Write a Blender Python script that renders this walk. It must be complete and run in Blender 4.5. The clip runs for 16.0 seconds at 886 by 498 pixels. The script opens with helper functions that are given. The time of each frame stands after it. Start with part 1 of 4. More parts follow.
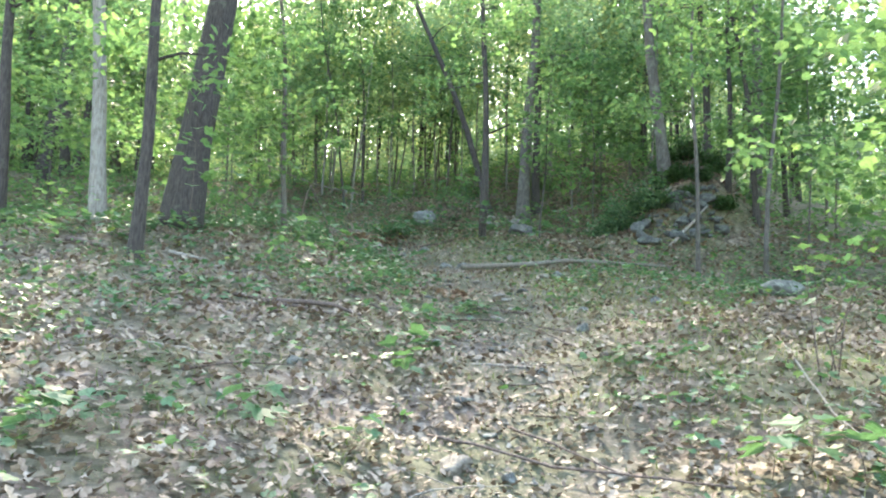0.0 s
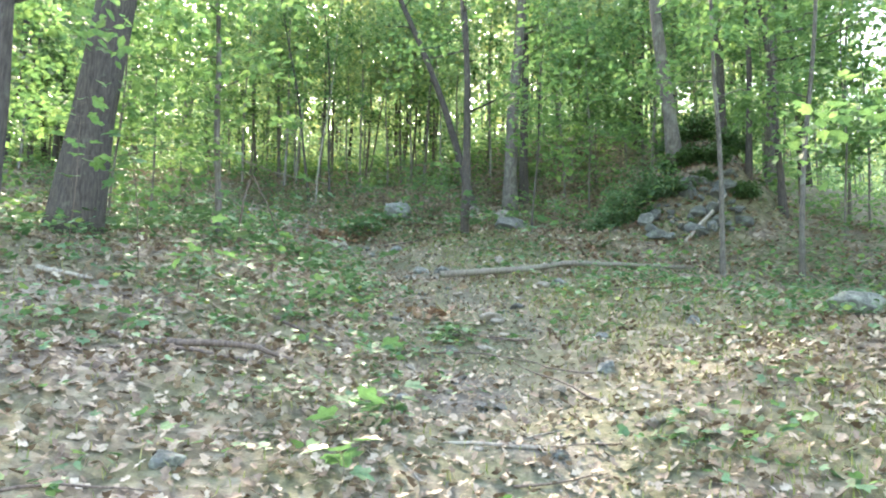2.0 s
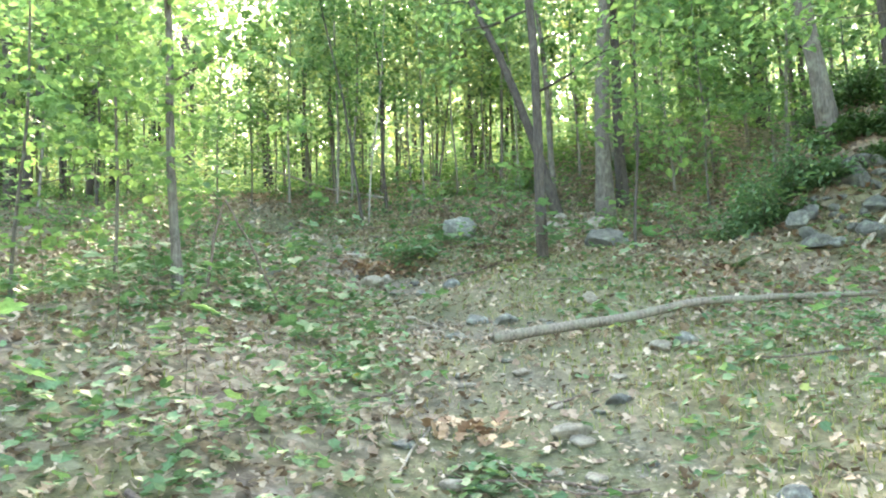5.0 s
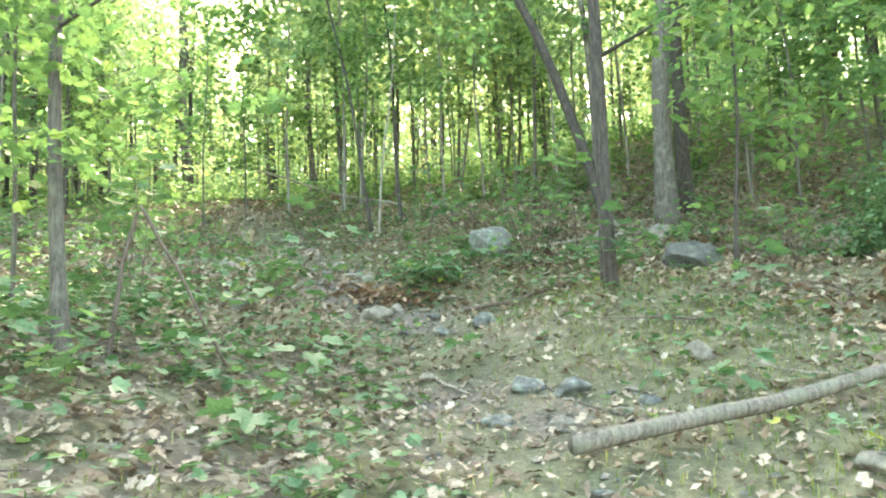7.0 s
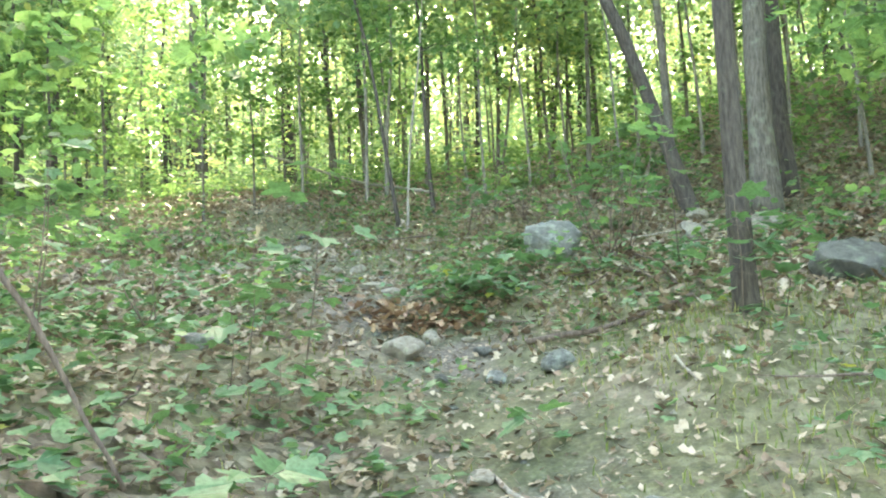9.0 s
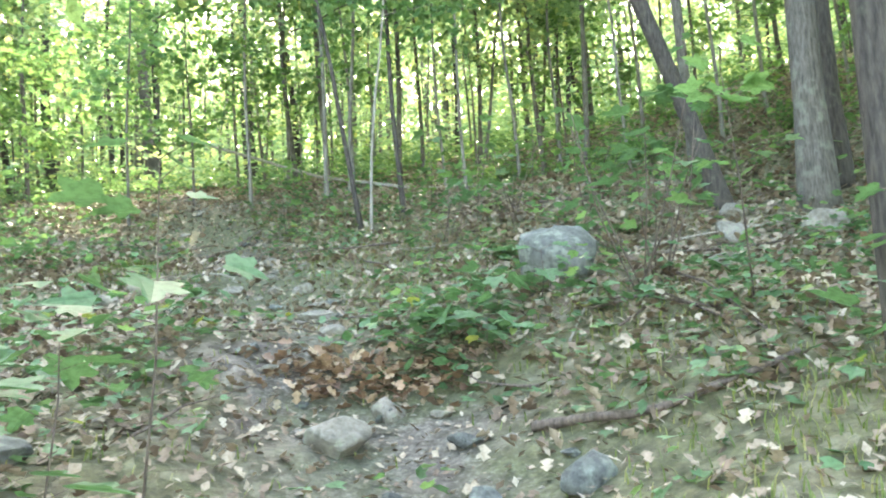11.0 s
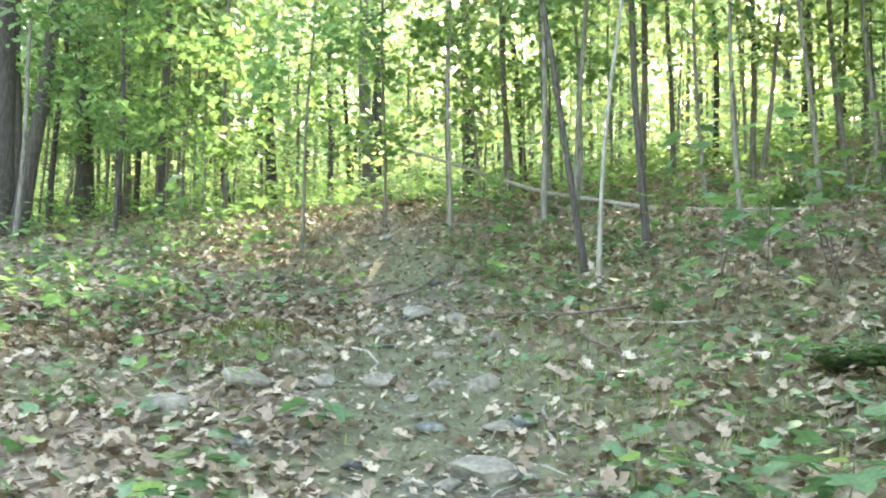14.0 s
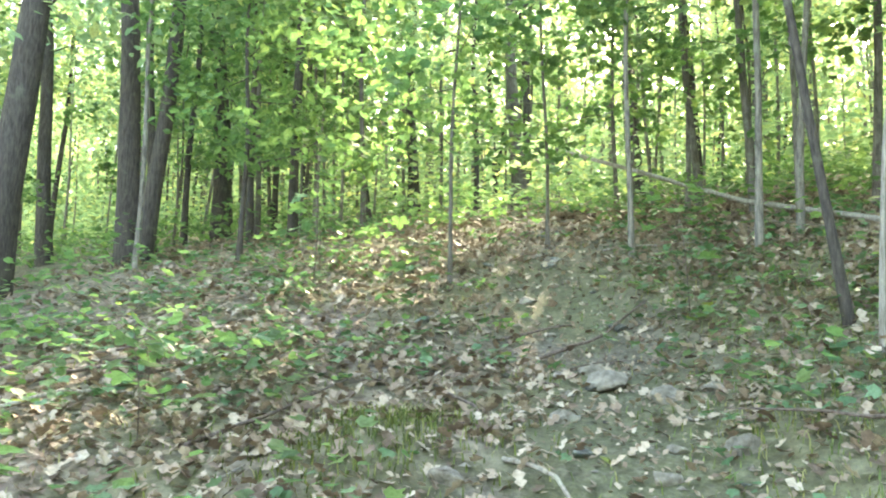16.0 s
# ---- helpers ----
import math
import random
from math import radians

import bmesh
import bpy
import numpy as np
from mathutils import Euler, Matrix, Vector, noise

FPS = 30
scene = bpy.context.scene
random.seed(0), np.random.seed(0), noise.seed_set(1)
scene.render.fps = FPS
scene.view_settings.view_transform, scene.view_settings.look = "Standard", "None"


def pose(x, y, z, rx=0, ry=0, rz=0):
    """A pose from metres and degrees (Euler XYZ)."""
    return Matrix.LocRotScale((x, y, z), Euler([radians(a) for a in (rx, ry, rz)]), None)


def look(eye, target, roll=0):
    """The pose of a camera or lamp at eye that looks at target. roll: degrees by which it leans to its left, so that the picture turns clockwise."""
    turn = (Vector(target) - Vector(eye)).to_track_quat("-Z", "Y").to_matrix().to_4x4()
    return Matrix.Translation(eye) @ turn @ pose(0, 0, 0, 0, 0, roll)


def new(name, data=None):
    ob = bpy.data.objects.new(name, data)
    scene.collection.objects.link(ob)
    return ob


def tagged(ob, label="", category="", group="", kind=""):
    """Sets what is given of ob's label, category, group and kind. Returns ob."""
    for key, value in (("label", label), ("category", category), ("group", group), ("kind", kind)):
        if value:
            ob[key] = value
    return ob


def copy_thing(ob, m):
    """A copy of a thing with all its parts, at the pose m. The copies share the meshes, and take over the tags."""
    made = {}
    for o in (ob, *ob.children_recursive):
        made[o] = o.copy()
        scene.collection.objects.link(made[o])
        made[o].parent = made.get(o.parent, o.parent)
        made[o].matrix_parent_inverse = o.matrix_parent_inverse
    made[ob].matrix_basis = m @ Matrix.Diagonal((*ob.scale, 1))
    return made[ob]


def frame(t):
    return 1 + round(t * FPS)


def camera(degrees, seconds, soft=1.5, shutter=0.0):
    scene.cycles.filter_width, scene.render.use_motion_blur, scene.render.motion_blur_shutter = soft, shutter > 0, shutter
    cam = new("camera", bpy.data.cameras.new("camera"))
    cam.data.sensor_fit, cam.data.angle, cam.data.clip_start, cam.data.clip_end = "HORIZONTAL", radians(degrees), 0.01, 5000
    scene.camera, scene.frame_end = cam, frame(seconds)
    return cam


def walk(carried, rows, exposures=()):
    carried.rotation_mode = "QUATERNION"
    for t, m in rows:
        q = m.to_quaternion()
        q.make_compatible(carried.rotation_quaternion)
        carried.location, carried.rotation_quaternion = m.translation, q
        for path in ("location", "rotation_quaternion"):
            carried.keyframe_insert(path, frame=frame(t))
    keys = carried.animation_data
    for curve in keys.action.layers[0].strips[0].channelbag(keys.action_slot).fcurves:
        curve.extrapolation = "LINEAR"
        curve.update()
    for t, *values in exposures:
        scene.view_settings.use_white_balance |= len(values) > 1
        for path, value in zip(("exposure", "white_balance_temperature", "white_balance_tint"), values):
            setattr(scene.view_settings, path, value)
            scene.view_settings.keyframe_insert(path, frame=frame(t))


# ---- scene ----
cam = camera(58.0, 16.0, soft=2.05)
# seconds, eye, target, roll
PATH = [
    (0, (-0.004, 0.044, 1.493), (0.027, 2.024, 1.776), 2.2),
    (0.5, (-0.026, 0.68, 1.644), (-0.025, 2.662, 1.91), 2.6),
    (1, (0.024, 1.263, 1.808), (0.028, 3.247, 2.064), 2.6),
    (1.5, (0.015, 1.883, 1.927), (0.017, 3.867, 2.181), 2.6),
    (2, (0.135, 2.501, 2.036), (0.213, 4.483, 2.291), 1.3),
    (2.5, (0.224, 3.171, 2.128), (0.299, 5.151, 2.395), 0.9),
    (3, (0.371, 3.78, 2.282), (0.452, 5.76, 2.549), 0.8),
    (3.5, (0.532, 4.34, 2.427), (0.62, 6.322, 2.687), 0.5),
    (4, (0.642, 4.89, 2.584), (0.729, 6.871, 2.842), 0.4),
    (4.5, (0.792, 5.443, 2.742), (0.844, 7.426, 2.994), -0.1),
    (5, (0.682, 6.023, 2.864), (0.506, 7.997, 3.128), -1.4),
    (5.2, (0.645, 6.235, 2.916), (0.46, 8.207, 3.19), -1.4),
    (7.3, (0.312, 9.096, 3.473), (0.083, 11.062, 3.759), -1.6),
    (7.5, (0.275, 9.315, 3.543), (0.052, 11.281, 3.832), -1.6),
    (8, (0.22, 9.873, 3.715), (-0.002, 11.841, 3.995), -1.1),
    (8.2, (0.163, 10.108, 3.746), (-0.162, 12.062, 4.025), -1.6),
    (10.3, (-0.14, 12.403, 4.166), (-0.409, 14.372, 4.39), -3.2),
    (10.5, (-0.125, 12.613, 4.224), (-0.394, 14.582, 4.449), -3.2),
    (11, (-0.212, 13.106, 4.295), (-0.48, 15.074, 4.529), -3.2),
    (11.5, (-0.295, 13.58, 4.52), (-0.564, 15.548, 4.758), -2.8),
    (12, (-0.248, 14.038, 4.6), (-0.498, 16.008, 4.837), -2.2),
    (12.5, (-0.353, 14.532, 4.681), (-0.784, 16.466, 4.954), -1.2),
    (13, (-0.415, 14.989, 4.837), (-0.83, 16.926, 5.108), -0.7),
    (13.5, (-0.505, 15.383, 4.985), (-1.061, 17.286, 5.248), -0.4),
    (14, (-0.732, 15.802, 5.071), (-1.562, 17.605, 5.318), 0.7),
    (14.5, (-0.891, 16.17, 5.196), (-1.723, 17.972, 5.444), 1.0),
    (15, (-1.137, 16.519, 5.351), (-2.187, 18.2, 5.619), 1.7),
    (15.5, (-1.535, 16.851, 5.445), (-2.703, 18.458, 5.671), 2.4),
    (16, (-1.751, 17.204, 5.556), (-2.89, 18.831, 5.798), 1.3),
]
walk(cam, [(t, look(e, a, r)) for t, e, a, r in PATH], exposures=[(0.0, 3.40, 7050, 11), (0.5, 3.70, 6850, 13), (1.5, 3.75, 7150, 12), (2.5, 3.85, 7650, 11), (5.0, 4.13, 7950, 7), (8.0, 4.33, 8550, 5), (10.3, 4.39, 7850, 10), (12.5, 4.55, 7650, 12), (14.0, 4.50, 7950, 12), (16.0, 4.43, 8050, 9)])

# ---- daylight: low sun ahead, seen through the leaves ----
SUN_AZ, SUN_EL = -12.0, 39.0      # degrees clockwise from +y, above the horizon
world = bpy.data.worlds.new("sky")
scene.world = world
world.use_nodes = True
wn = world.node_tree
sky = wn.nodes.new("ShaderNodeTexSky")
sky.sky_type, sky.sun_disc = "NISHITA", False
sky.sun_elevation, sky.sun_rotation = radians(SUN_EL), radians(SUN_AZ)
sky.air_density, sky.dust_density = 1.0, 2.0
wn.nodes["Background"].inputs["Strength"].default_value = 0.15
wn.links.new(sky.outputs[0], wn.nodes["Background"].inputs[0])
sun = new("sun", bpy.data.lights.new("sun", "SUN"))
sun.data.energy, sun.data.angle, sun.data.color = 1.45, radians(1.0), (1.0, 0.93, 0.8)
to_sun = Vector((math.sin(radians(SUN_AZ)) * math.cos(radians(SUN_EL)), math.cos(radians(SUN_AZ)) * math.cos(radians(SUN_EL)), math.sin(radians(SUN_EL))))
sun.matrix_world = look(to_sun * 60, (0, 0, 0))

# ---- the lie of the land ----
BASE, SLOPE_X, SLOPE_Y = -0.063, -0.0120, 0.2659
MOUNDS = [   # x, y, spread, height
    (-4.2, 11.2, 2.2, 0.427),
    (6, 17.8, 1.6, 1.071),
    (5.5, 14, 2.5, -0.546),
    (0, 8, 2.5, -0.269),
    (0, 14, 2.5, -0.422),
    (-1, 19, 2.5, -0.414),
    (-5, 21, 2.5, -0.205),
    (2.2, 21, 2.2, -0.288),
    (-9, 24, 4, 0.070),
    (-2, 27, 4, 0.070),
    (-5, 15, 3, -0.453),
    (5.7, 17.7, 1.1, 0.774),
    (7, 30, 6, 2.008),
    (-12, 24, 5, 0.215),
    (-2.5, 14.5, 1.5, 0.556),
    (0.8, 9.5, 1.6, -0.304),
    (0.2, 12, 1.6, -0.229),
    (-0.5, 16.5, 1.5, -0.111),
    (-2.6, 19.5, 1.6, -0.200),
    (-3.5, 22.2, 1.8, -0.385),
    (2.6, 19, 1.5, -0.175),
    (3.8, 18.2, 1.0, -0.738),
    (0.5, 5, 2, -0.387),
    (-0.5, 26.5, 1.8, -0.606),
    (2.9, 12, 1.8, -0.079),
    (-0.1, 18.6, 1.2, 0.211),
    (-1.4, 14.6, 1.3, -0.457),
    (-1.2, 16.9, 1.3, -0.195),
    (-1.0, 12.5, 1.4, 0.072),
    (0.5, 15.0, 1.3, 0.107),
    (-2.2, 18, 1.3, 0.174),
    (0.6, 17.2, 1.2, 0.038),
    (0.6, 12.8, 0.8, 0.16),
    (-1.9, 7.9, 1.3, 0.1),
    (3.0, 10.3, 1.2, -0.13),
    (-3.5, 20.6, 1.6, 0.12),
    (-4.9, 23.0, 1.0, -0.2),
    (1.2, 14.5, 0.7, -0.08),
    (-4.2, 20.2, 0.36, 0.12),
]
TRAIL_Y = [-30, 0, 5, 8, 11, 13.5, 16, 19, 21.5, 24, 28, 34, 60]
TRAIL_X = [-1, 0.1, 0.7, 0.9, 0.9, 0.3, -0.5, -2.3, -3.5, -5.2, -8, -12, -30]


def smooth_far(y):
    """Distance up the slope, levelling out over the crest and behind the start."""
    y = np.asarray(y, float)
    up = 33 + 5 * (1 - np.exp(-np.maximum(y - 33, 0) / 5))
    low = -6 - 5 * (1 - np.exp(-np.maximum(-6 - y, 0) / 5))
    return np.where(y > 33, up, np.where(y < -6, low, y))


def height(x, y):
    """The ground's height without its small bumps."""
    x, y = np.asarray(x, float), np.asarray(y, float)
    z = BASE + SLOPE_X * np.clip(x, -40, 40) + SLOPE_Y * smooth_far(y)
    for a, b, s, h in MOUNDS:
        z = z + h * np.exp(-((x - a) ** 2 + (y - b) ** 2) / s ** 2)
    return z


def off_trail(x, y):
    """0 in the middle of the worn trail, 1 from about a metre away."""
    d = np.abs(np.asarray(x, float) - np.interp(y, TRAIL_Y, TRAIL_X))
    d = d + 0.18 * np.sin(2.1 * np.asarray(y) + 0.7) + 0.12 * np.sin(5.3 * np.asarray(y))
    return np.clip((d - 0.25) / 0.75, 0, 1)


def near(x, y, a, b, s):
    return np.exp(-((x - a) ** 2 + (y - b) ** 2) / s ** 2)


def moss_beds(x, y):
    """Where moss and short grass grow thick: mostly along the trail's shoulders."""
    m = near(x, y, 2.2, 11.5, 1.7) + near(x, y, 1.5, 14.8, 1.1) + near(x, y, 0.9, 16.2, 0.8) + near(x, y, -2.0, 21.3, 0.9) + near(x, y, -4.2, 20.2, 0.5)
    m = m + near(x, y, -1.7, 20.9, 0.9) + 0.8 * near(x, y, -0.9, 19.9, 0.6) + 0.7 * near(x, y, 0.4, 17.6, 0.7) + 0.6 * near(x, y, -2.6, 22.6, 0.7)
    return np.clip(m + 0.6 * near(x, y, -3.4, 23.6, 1.2) + 0.5 * near(x, y, -1.0, 19.2, 0.7) + 0.5 * near(x, y, 2.6, 7.0, 1.3), 0, 1)


def bumps(x, y):
    x, y = np.asarray(x, float), np.asarray(y, float)
    w = off_trail(x, y)
    b = 0.022 * np.sin(2.3 * x + 1.1 * y) + 0.02 * np.sin(3.7 * y - 1.9 * x + 1) + 0.013 * np.sin(7.1 * x + 2) * np.sin(6.3 * y)
    b = b + 0.008 * np.sin(15.1 * x + 4 * y) * np.sin(13.7 * y - 3 * x)
    return b - 0.05 * (1 - w)


def ground_z(x, y):
    return float(height(x, y) + bumps(x, y))


# ---- materials ----
def material(name):
    m = bpy.data.materials.new(name)
    m.use_nodes = True
    nt = m.node_tree
    return m, nt, nt.nodes["Principled BSDF"], nt.nodes["Material Output"]


def node(nt, kind, **inputs):
    n = nt.nodes.new(kind)
    for key, value in inputs.items():
        n.inputs[key.replace("_", " ")].default_value = value
    return n


def ramp(nt, source, stops):
    r = nt.nodes.new("ShaderNodeValToRGB")
    while len(r.color_ramp.elements) < len(stops):
        r.color_ramp.elements.new(0.5)
    for e, (p, c) in zip(r.color_ramp.elements, stops):
        e.position, e.color = p, (*c, 1)
    nt.links.new(source, r.inputs[0])
    return r.outputs[0]


def mixed(nt, fac, a, b, mode="MIX"):
    n = nt.nodes.new("ShaderNodeMix")
    n.data_type, n.blend_type = "RGBA", mode
    for socket, value in ((n.inputs[0], fac), (n.inputs[6], a), (n.inputs[7], b)):
        if isinstance(value, bpy.types.NodeSocket):
            nt.links.new(value, socket)
        elif isinstance(value, tuple):
            socket.default_value = (*value, 1)
        else:
            socket.default_value = value
    return n.outputs[2]


def bump(nt, bsdf, source, strength, distance):
    b = nt.nodes.new("ShaderNodeBump")
    b.inputs["Strength"].default_value, b.inputs["Distance"].default_value = strength, distance
    nt.links.new(source, b.inputs["Height"])
    nt.links.new(b.outputs[0], bsdf.inputs["Normal"])


def noise_tex(nt, coords, scale, detail=4.0, rough=0.6):
    n = node(nt, "ShaderNodeTexNoise", Scale=scale, Detail=detail, Roughness=rough)
    nt.links.new(coords, n.inputs["Vector"])
    return n.outputs["Fac"]


def soil_material():
    m, nt, p, out = material("forest_soil")
    pos = nt.nodes.new("ShaderNodeNewGeometry").outputs["Position"]
    worn = nt.nodes.new("ShaderNodeAttribute")
    worn.attribute_name = "worn"
    cells = node(nt, "ShaderNodeTexVoronoi", Scale=13.0, Randomness=1.0)
    nt.links.new(pos, cells.inputs["Vector"])
    sep = nt.nodes.new("ShaderNodeSeparateColor")
    nt.links.new(cells.outputs["Color"], sep.inputs[0])
    litter = ramp(nt, sep.outputs[0], [(0.0, (0.07, 0.05, 0.035)), (0.35, (0.14, 0.105, 0.077)), (0.7, (0.21, 0.17, 0.125)), (1.0, (0.29, 0.24, 0.185))])
    fine = noise_tex(nt, pos, 38, 6)
    dirt = ramp(nt, fine, [(0.3, (0.05, 0.042, 0.033)), (0.5, (0.105, 0.09, 0.072)), (0.68, (0.21, 0.19, 0.16))])
    col = mixed(nt, worn.outputs["Fac"], litter, dirt)
    patch = ramp(nt, noise_tex(nt, pos, 0.9, 5), [(0.4, (0, 0, 0)), (0.56, (1, 1, 1))])
    moss = ramp(nt, noise_tex(nt, pos, 55, 4), [(0.3, (0.035, 0.05, 0.014)), (0.7, (0.12, 0.14, 0.042))])
    lush = nt.nodes.new("ShaderNodeAttribute")
    lush.attribute_name = "mossy"
    spread = nt.nodes.new("ShaderNodeMath")
    spread.operation, spread.use_clamp = "ADD", True
    nt.links.new(patch, spread.inputs[0])
    nt.links.new(lush.outputs["Fac"], spread.inputs[1])
    weak = nt.nodes.new("ShaderNodeMath")
    weak.operation = "MULTIPLY"
    weak.inputs[1].default_value = 0.6
    nt.links.new(spread.outputs[0], weak.inputs[0])
    col = mixed(nt, weak.outputs[0], col, moss)
    tone = ramp(nt, noise_tex(nt, pos, 11, 6, 0.75), [(0.36, (0.5, 0.47, 0.43)), (0.58, (1, 1, 1))])
    nt.links.new(mixed(nt, 1.0, col, tone, "MULTIPLY"), p.inputs["Base Color"])
    p.inputs["Roughness"].default_value = 0.93
    bump(nt, p, mixed(nt, 0.5, sep.outputs[1], fine), 0.7, 0.03)
    return m


def leaf_material(name, stops, glow, through_amount, rough=0.5):
    """A thin leaf: a glossy upper side and light that comes through it."""
    m, nt, p, out = material(name)
    geo = nt.nodes.new("ShaderNodeNewGeometry")
    col = ramp(nt, geo.outputs["Random Per Island"], stops)
    spots = ramp(nt, noise_tex(nt, geo.outputs["Position"], 45, 3), [(0.34, (0.68, 0.67, 0.62)), (0.58, (1, 1, 1))])
    col = mixed(nt, 1.0, col, spots, "MULTIPLY")
    nt.links.new(col, p.inputs["Base Color"])
    p.inputs["Roughness"].default_value = rough
    p.inputs["Specular IOR Level"].default_value = 0.3
    if through_amount:
        tr = nt.nodes.new("ShaderNodeBsdfTranslucent")
        nt.links.new(mixed(nt, 1.0, col, glow, "MULTIPLY"), tr.inputs[0])
        mx = nt.nodes.new("ShaderNodeMixShader")
        mx.inputs[0].default_value = through_amount
        nt.links.new(p.outputs[0], mx.inputs[1])
        nt.links.new(tr.outputs[0], mx.inputs[2])
        nt.links.new(mx.outputs[0], out.inputs[0])
    return m


def bark_material(name, dark, light, lichen, amount):
    m, nt, p, out = material(name)
    tc = nt.nodes.new("ShaderNodeTexCoord").outputs["Object"]
    mp = node(nt, "ShaderNodeMapping")
    mp.inputs["Scale"].default_value = (1, 1, 0.16)
    nt.links.new(tc, mp.inputs[0])
    cracks = noise_tex(nt, mp.outputs[0], 46, 6, 0.7)
    col = ramp(nt, cracks, [(0.36, dark), (0.62, light)])
    patch = ramp(nt, noise_tex(nt, tc, 5.5, 5), [(0.55 - amount, (0, 0, 0)), (0.68 - amount, (1, 1, 1))])
    grain = ramp(nt, noise_tex(nt, tc, 60, 3), [(0.35, tuple(0.7 * v for v in lichen)), (0.65, lichen)])
    half = nt.nodes.new("ShaderNodeMath")
    half.operation = "MULTIPLY"
    half.inputs[1].default_value = 0.6
    nt.links.new(patch, half.inputs[0])
    nt.links.new(mixed(nt, half.outputs[0], col, grain), p.inputs["Base Color"])
    p.inputs["Roughness"].default_value = 0.92
    bump(nt, p, cracks, 0.8, 0.02)
    return m


def rock_material(name, dark, light, lichen, amount=0.0):
    m, nt, p, out = material(name)
    tc = nt.nodes.new("ShaderNodeTexCoord").outputs["Object"]
    fine = noise_tex(nt, tc, 26, 8, 0.7)
    big = noise_tex(nt, tc, 7, 5, 0.7)
    col = mixed(nt, 0.55, ramp(nt, fine, [(0.38, dark), (0.6, light)]), ramp(nt, big, [(0.36, dark), (0.62, light)]))
    patch = ramp(nt, noise_tex(nt, tc, 9, 6, 0.7), [(0.5 - amount, (0, 0, 0)), (0.6 - amount, (1, 1, 1))])
    half = nt.nodes.new("ShaderNodeMath")
    half.operation = "MULTIPLY"
    half.inputs[1].default_value = 0.7
    nt.links.new(patch, half.inputs[0])
    nt.links.new(mixed(nt, half.outputs[0], col, lichen), p.inputs["Base Color"])
    p.inputs["Roughness"].default_value = 0.88
    bump(nt, p, mixed(nt, 0.4, fine, big), 1.0, 0.05)
    return m


SOIL = soil_material()
GREEN = leaf_material("maple_leaf", [(0.0, (0.05, 0.1, 0.042)), (0.5, (0.085, 0.155, 0.06)), (1.0, (0.135, 0.205, 0.075))], (2.1, 2.15, 1.8), 0.6)
# The yellow end and the strong glow put sunlight into the leaf colour.
GREEN_FAR = leaf_material("sunlit_wood_leaf", [(0.0, (0.075, 0.12, 0.064)), (0.45, (0.115, 0.172, 0.085)), (0.8, (0.155, 0.21, 0.092)), (1.0, (0.24, 0.24, 0.09))], (3.2, 3.2, 3.1), 0.62)
# Bluish greens: the sky's reflection on low leaves is mixed into their colour.
GREEN_LOW = leaf_material("sky_tinted_leaf", [(0.0, (0.05, 0.11, 0.05)), (0.6, (0.09, 0.175, 0.085)), (0.9, (0.14, 0.24, 0.13)), (0.985, (0.18, 0.26, 0.1)), (1.0, (0.3, 0.3, 0.06))], (1.5, 1.6, 1.1), 0.35)
FERN = leaf_material("dark_fern", [(0.0, (0.035, 0.08, 0.03)), (1.0, (0.075, 0.14, 0.05))], (1.5, 1.6, 1.0), 0.35)
GRASS = leaf_material("grass_blade", [(0.0, (0.09, 0.14, 0.04)), (0.6, (0.16, 0.2, 0.06)), (1.0, (0.3, 0.28, 0.13))], (1.3, 1.3, 0.8), 0.3)
MOSS = leaf_material("moss_tuft", [(0.0, (0.05, 0.075, 0.018)), (0.6, (0.1, 0.13, 0.035)), (1.0, (0.2, 0.21, 0.06))], (1.2, 1.3, 0.8), 0.3, 0.8)
DEAD = leaf_material("dead_leaf", [(0.0, (0.1, 0.07, 0.048)), (0.25, (0.18, 0.13, 0.092)), (0.5, (0.26, 0.2, 0.143)), (0.85, (0.335, 0.275, 0.2)), (1.0, (0.38, 0.325, 0.25))], (1, 1, 1), 0.0, 0.7)
RUSSET = leaf_material("russet_leaf", [(0.0, (0.1, 0.055, 0.035)), (0.5, (0.23, 0.145, 0.088)), (1.0, (0.34, 0.25, 0.16))], (1, 1, 1), 0.0, 0.65)
BARK = bark_material("dark_bark", (0.018, 0.015, 0.012), (0.07, 0.06, 0.048), (0.13, 0.14, 0.1), -0.05)
BARK_GREY = bark_material("grey_bark", (0.04, 0.035, 0.028), (0.125, 0.112, 0.09), (0.19, 0.2, 0.145), 0.03)
BARK_PALE = bark_material("pale_bark", (0.11, 0.1, 0.08), (0.27, 0.25, 0.21), (0.3, 0.3, 0.24), 0.05)
# Paler bark copy: light falling on the distant trunks is in its colour.
BARK_LIT = bark_material("lit_bark", (0.06, 0.055, 0.045), (0.19, 0.175, 0.145), (0.24, 0.25, 0.19), 0.04)
DEADWOOD = bark_material("weathered_wood", (0.12, 0.1, 0.075), (0.33, 0.295, 0.24), (0.36, 0.37, 0.28), 0.04)
LOGWOOD = bark_material("barkless_log", (0.06, 0.05, 0.038), (0.2, 0.175, 0.138), (0.17, 0.18, 0.125), 0.1)
TWIG = bark_material("dark_twig", (0.05, 0.035, 0.028), (0.15, 0.115, 0.09), (0.2, 0.2, 0.16), -0.1)
ROCK = rock_material("lichened_granite", (0.055, 0.06, 0.054), (0.16, 0.168, 0.148), (0.25, 0.28, 0.225), 0.0)
ROCK_DARK = rock_material("dark_granite", (0.035, 0.037, 0.033), (0.105, 0.11, 0.096), (0.15, 0.18, 0.13), -0.03)
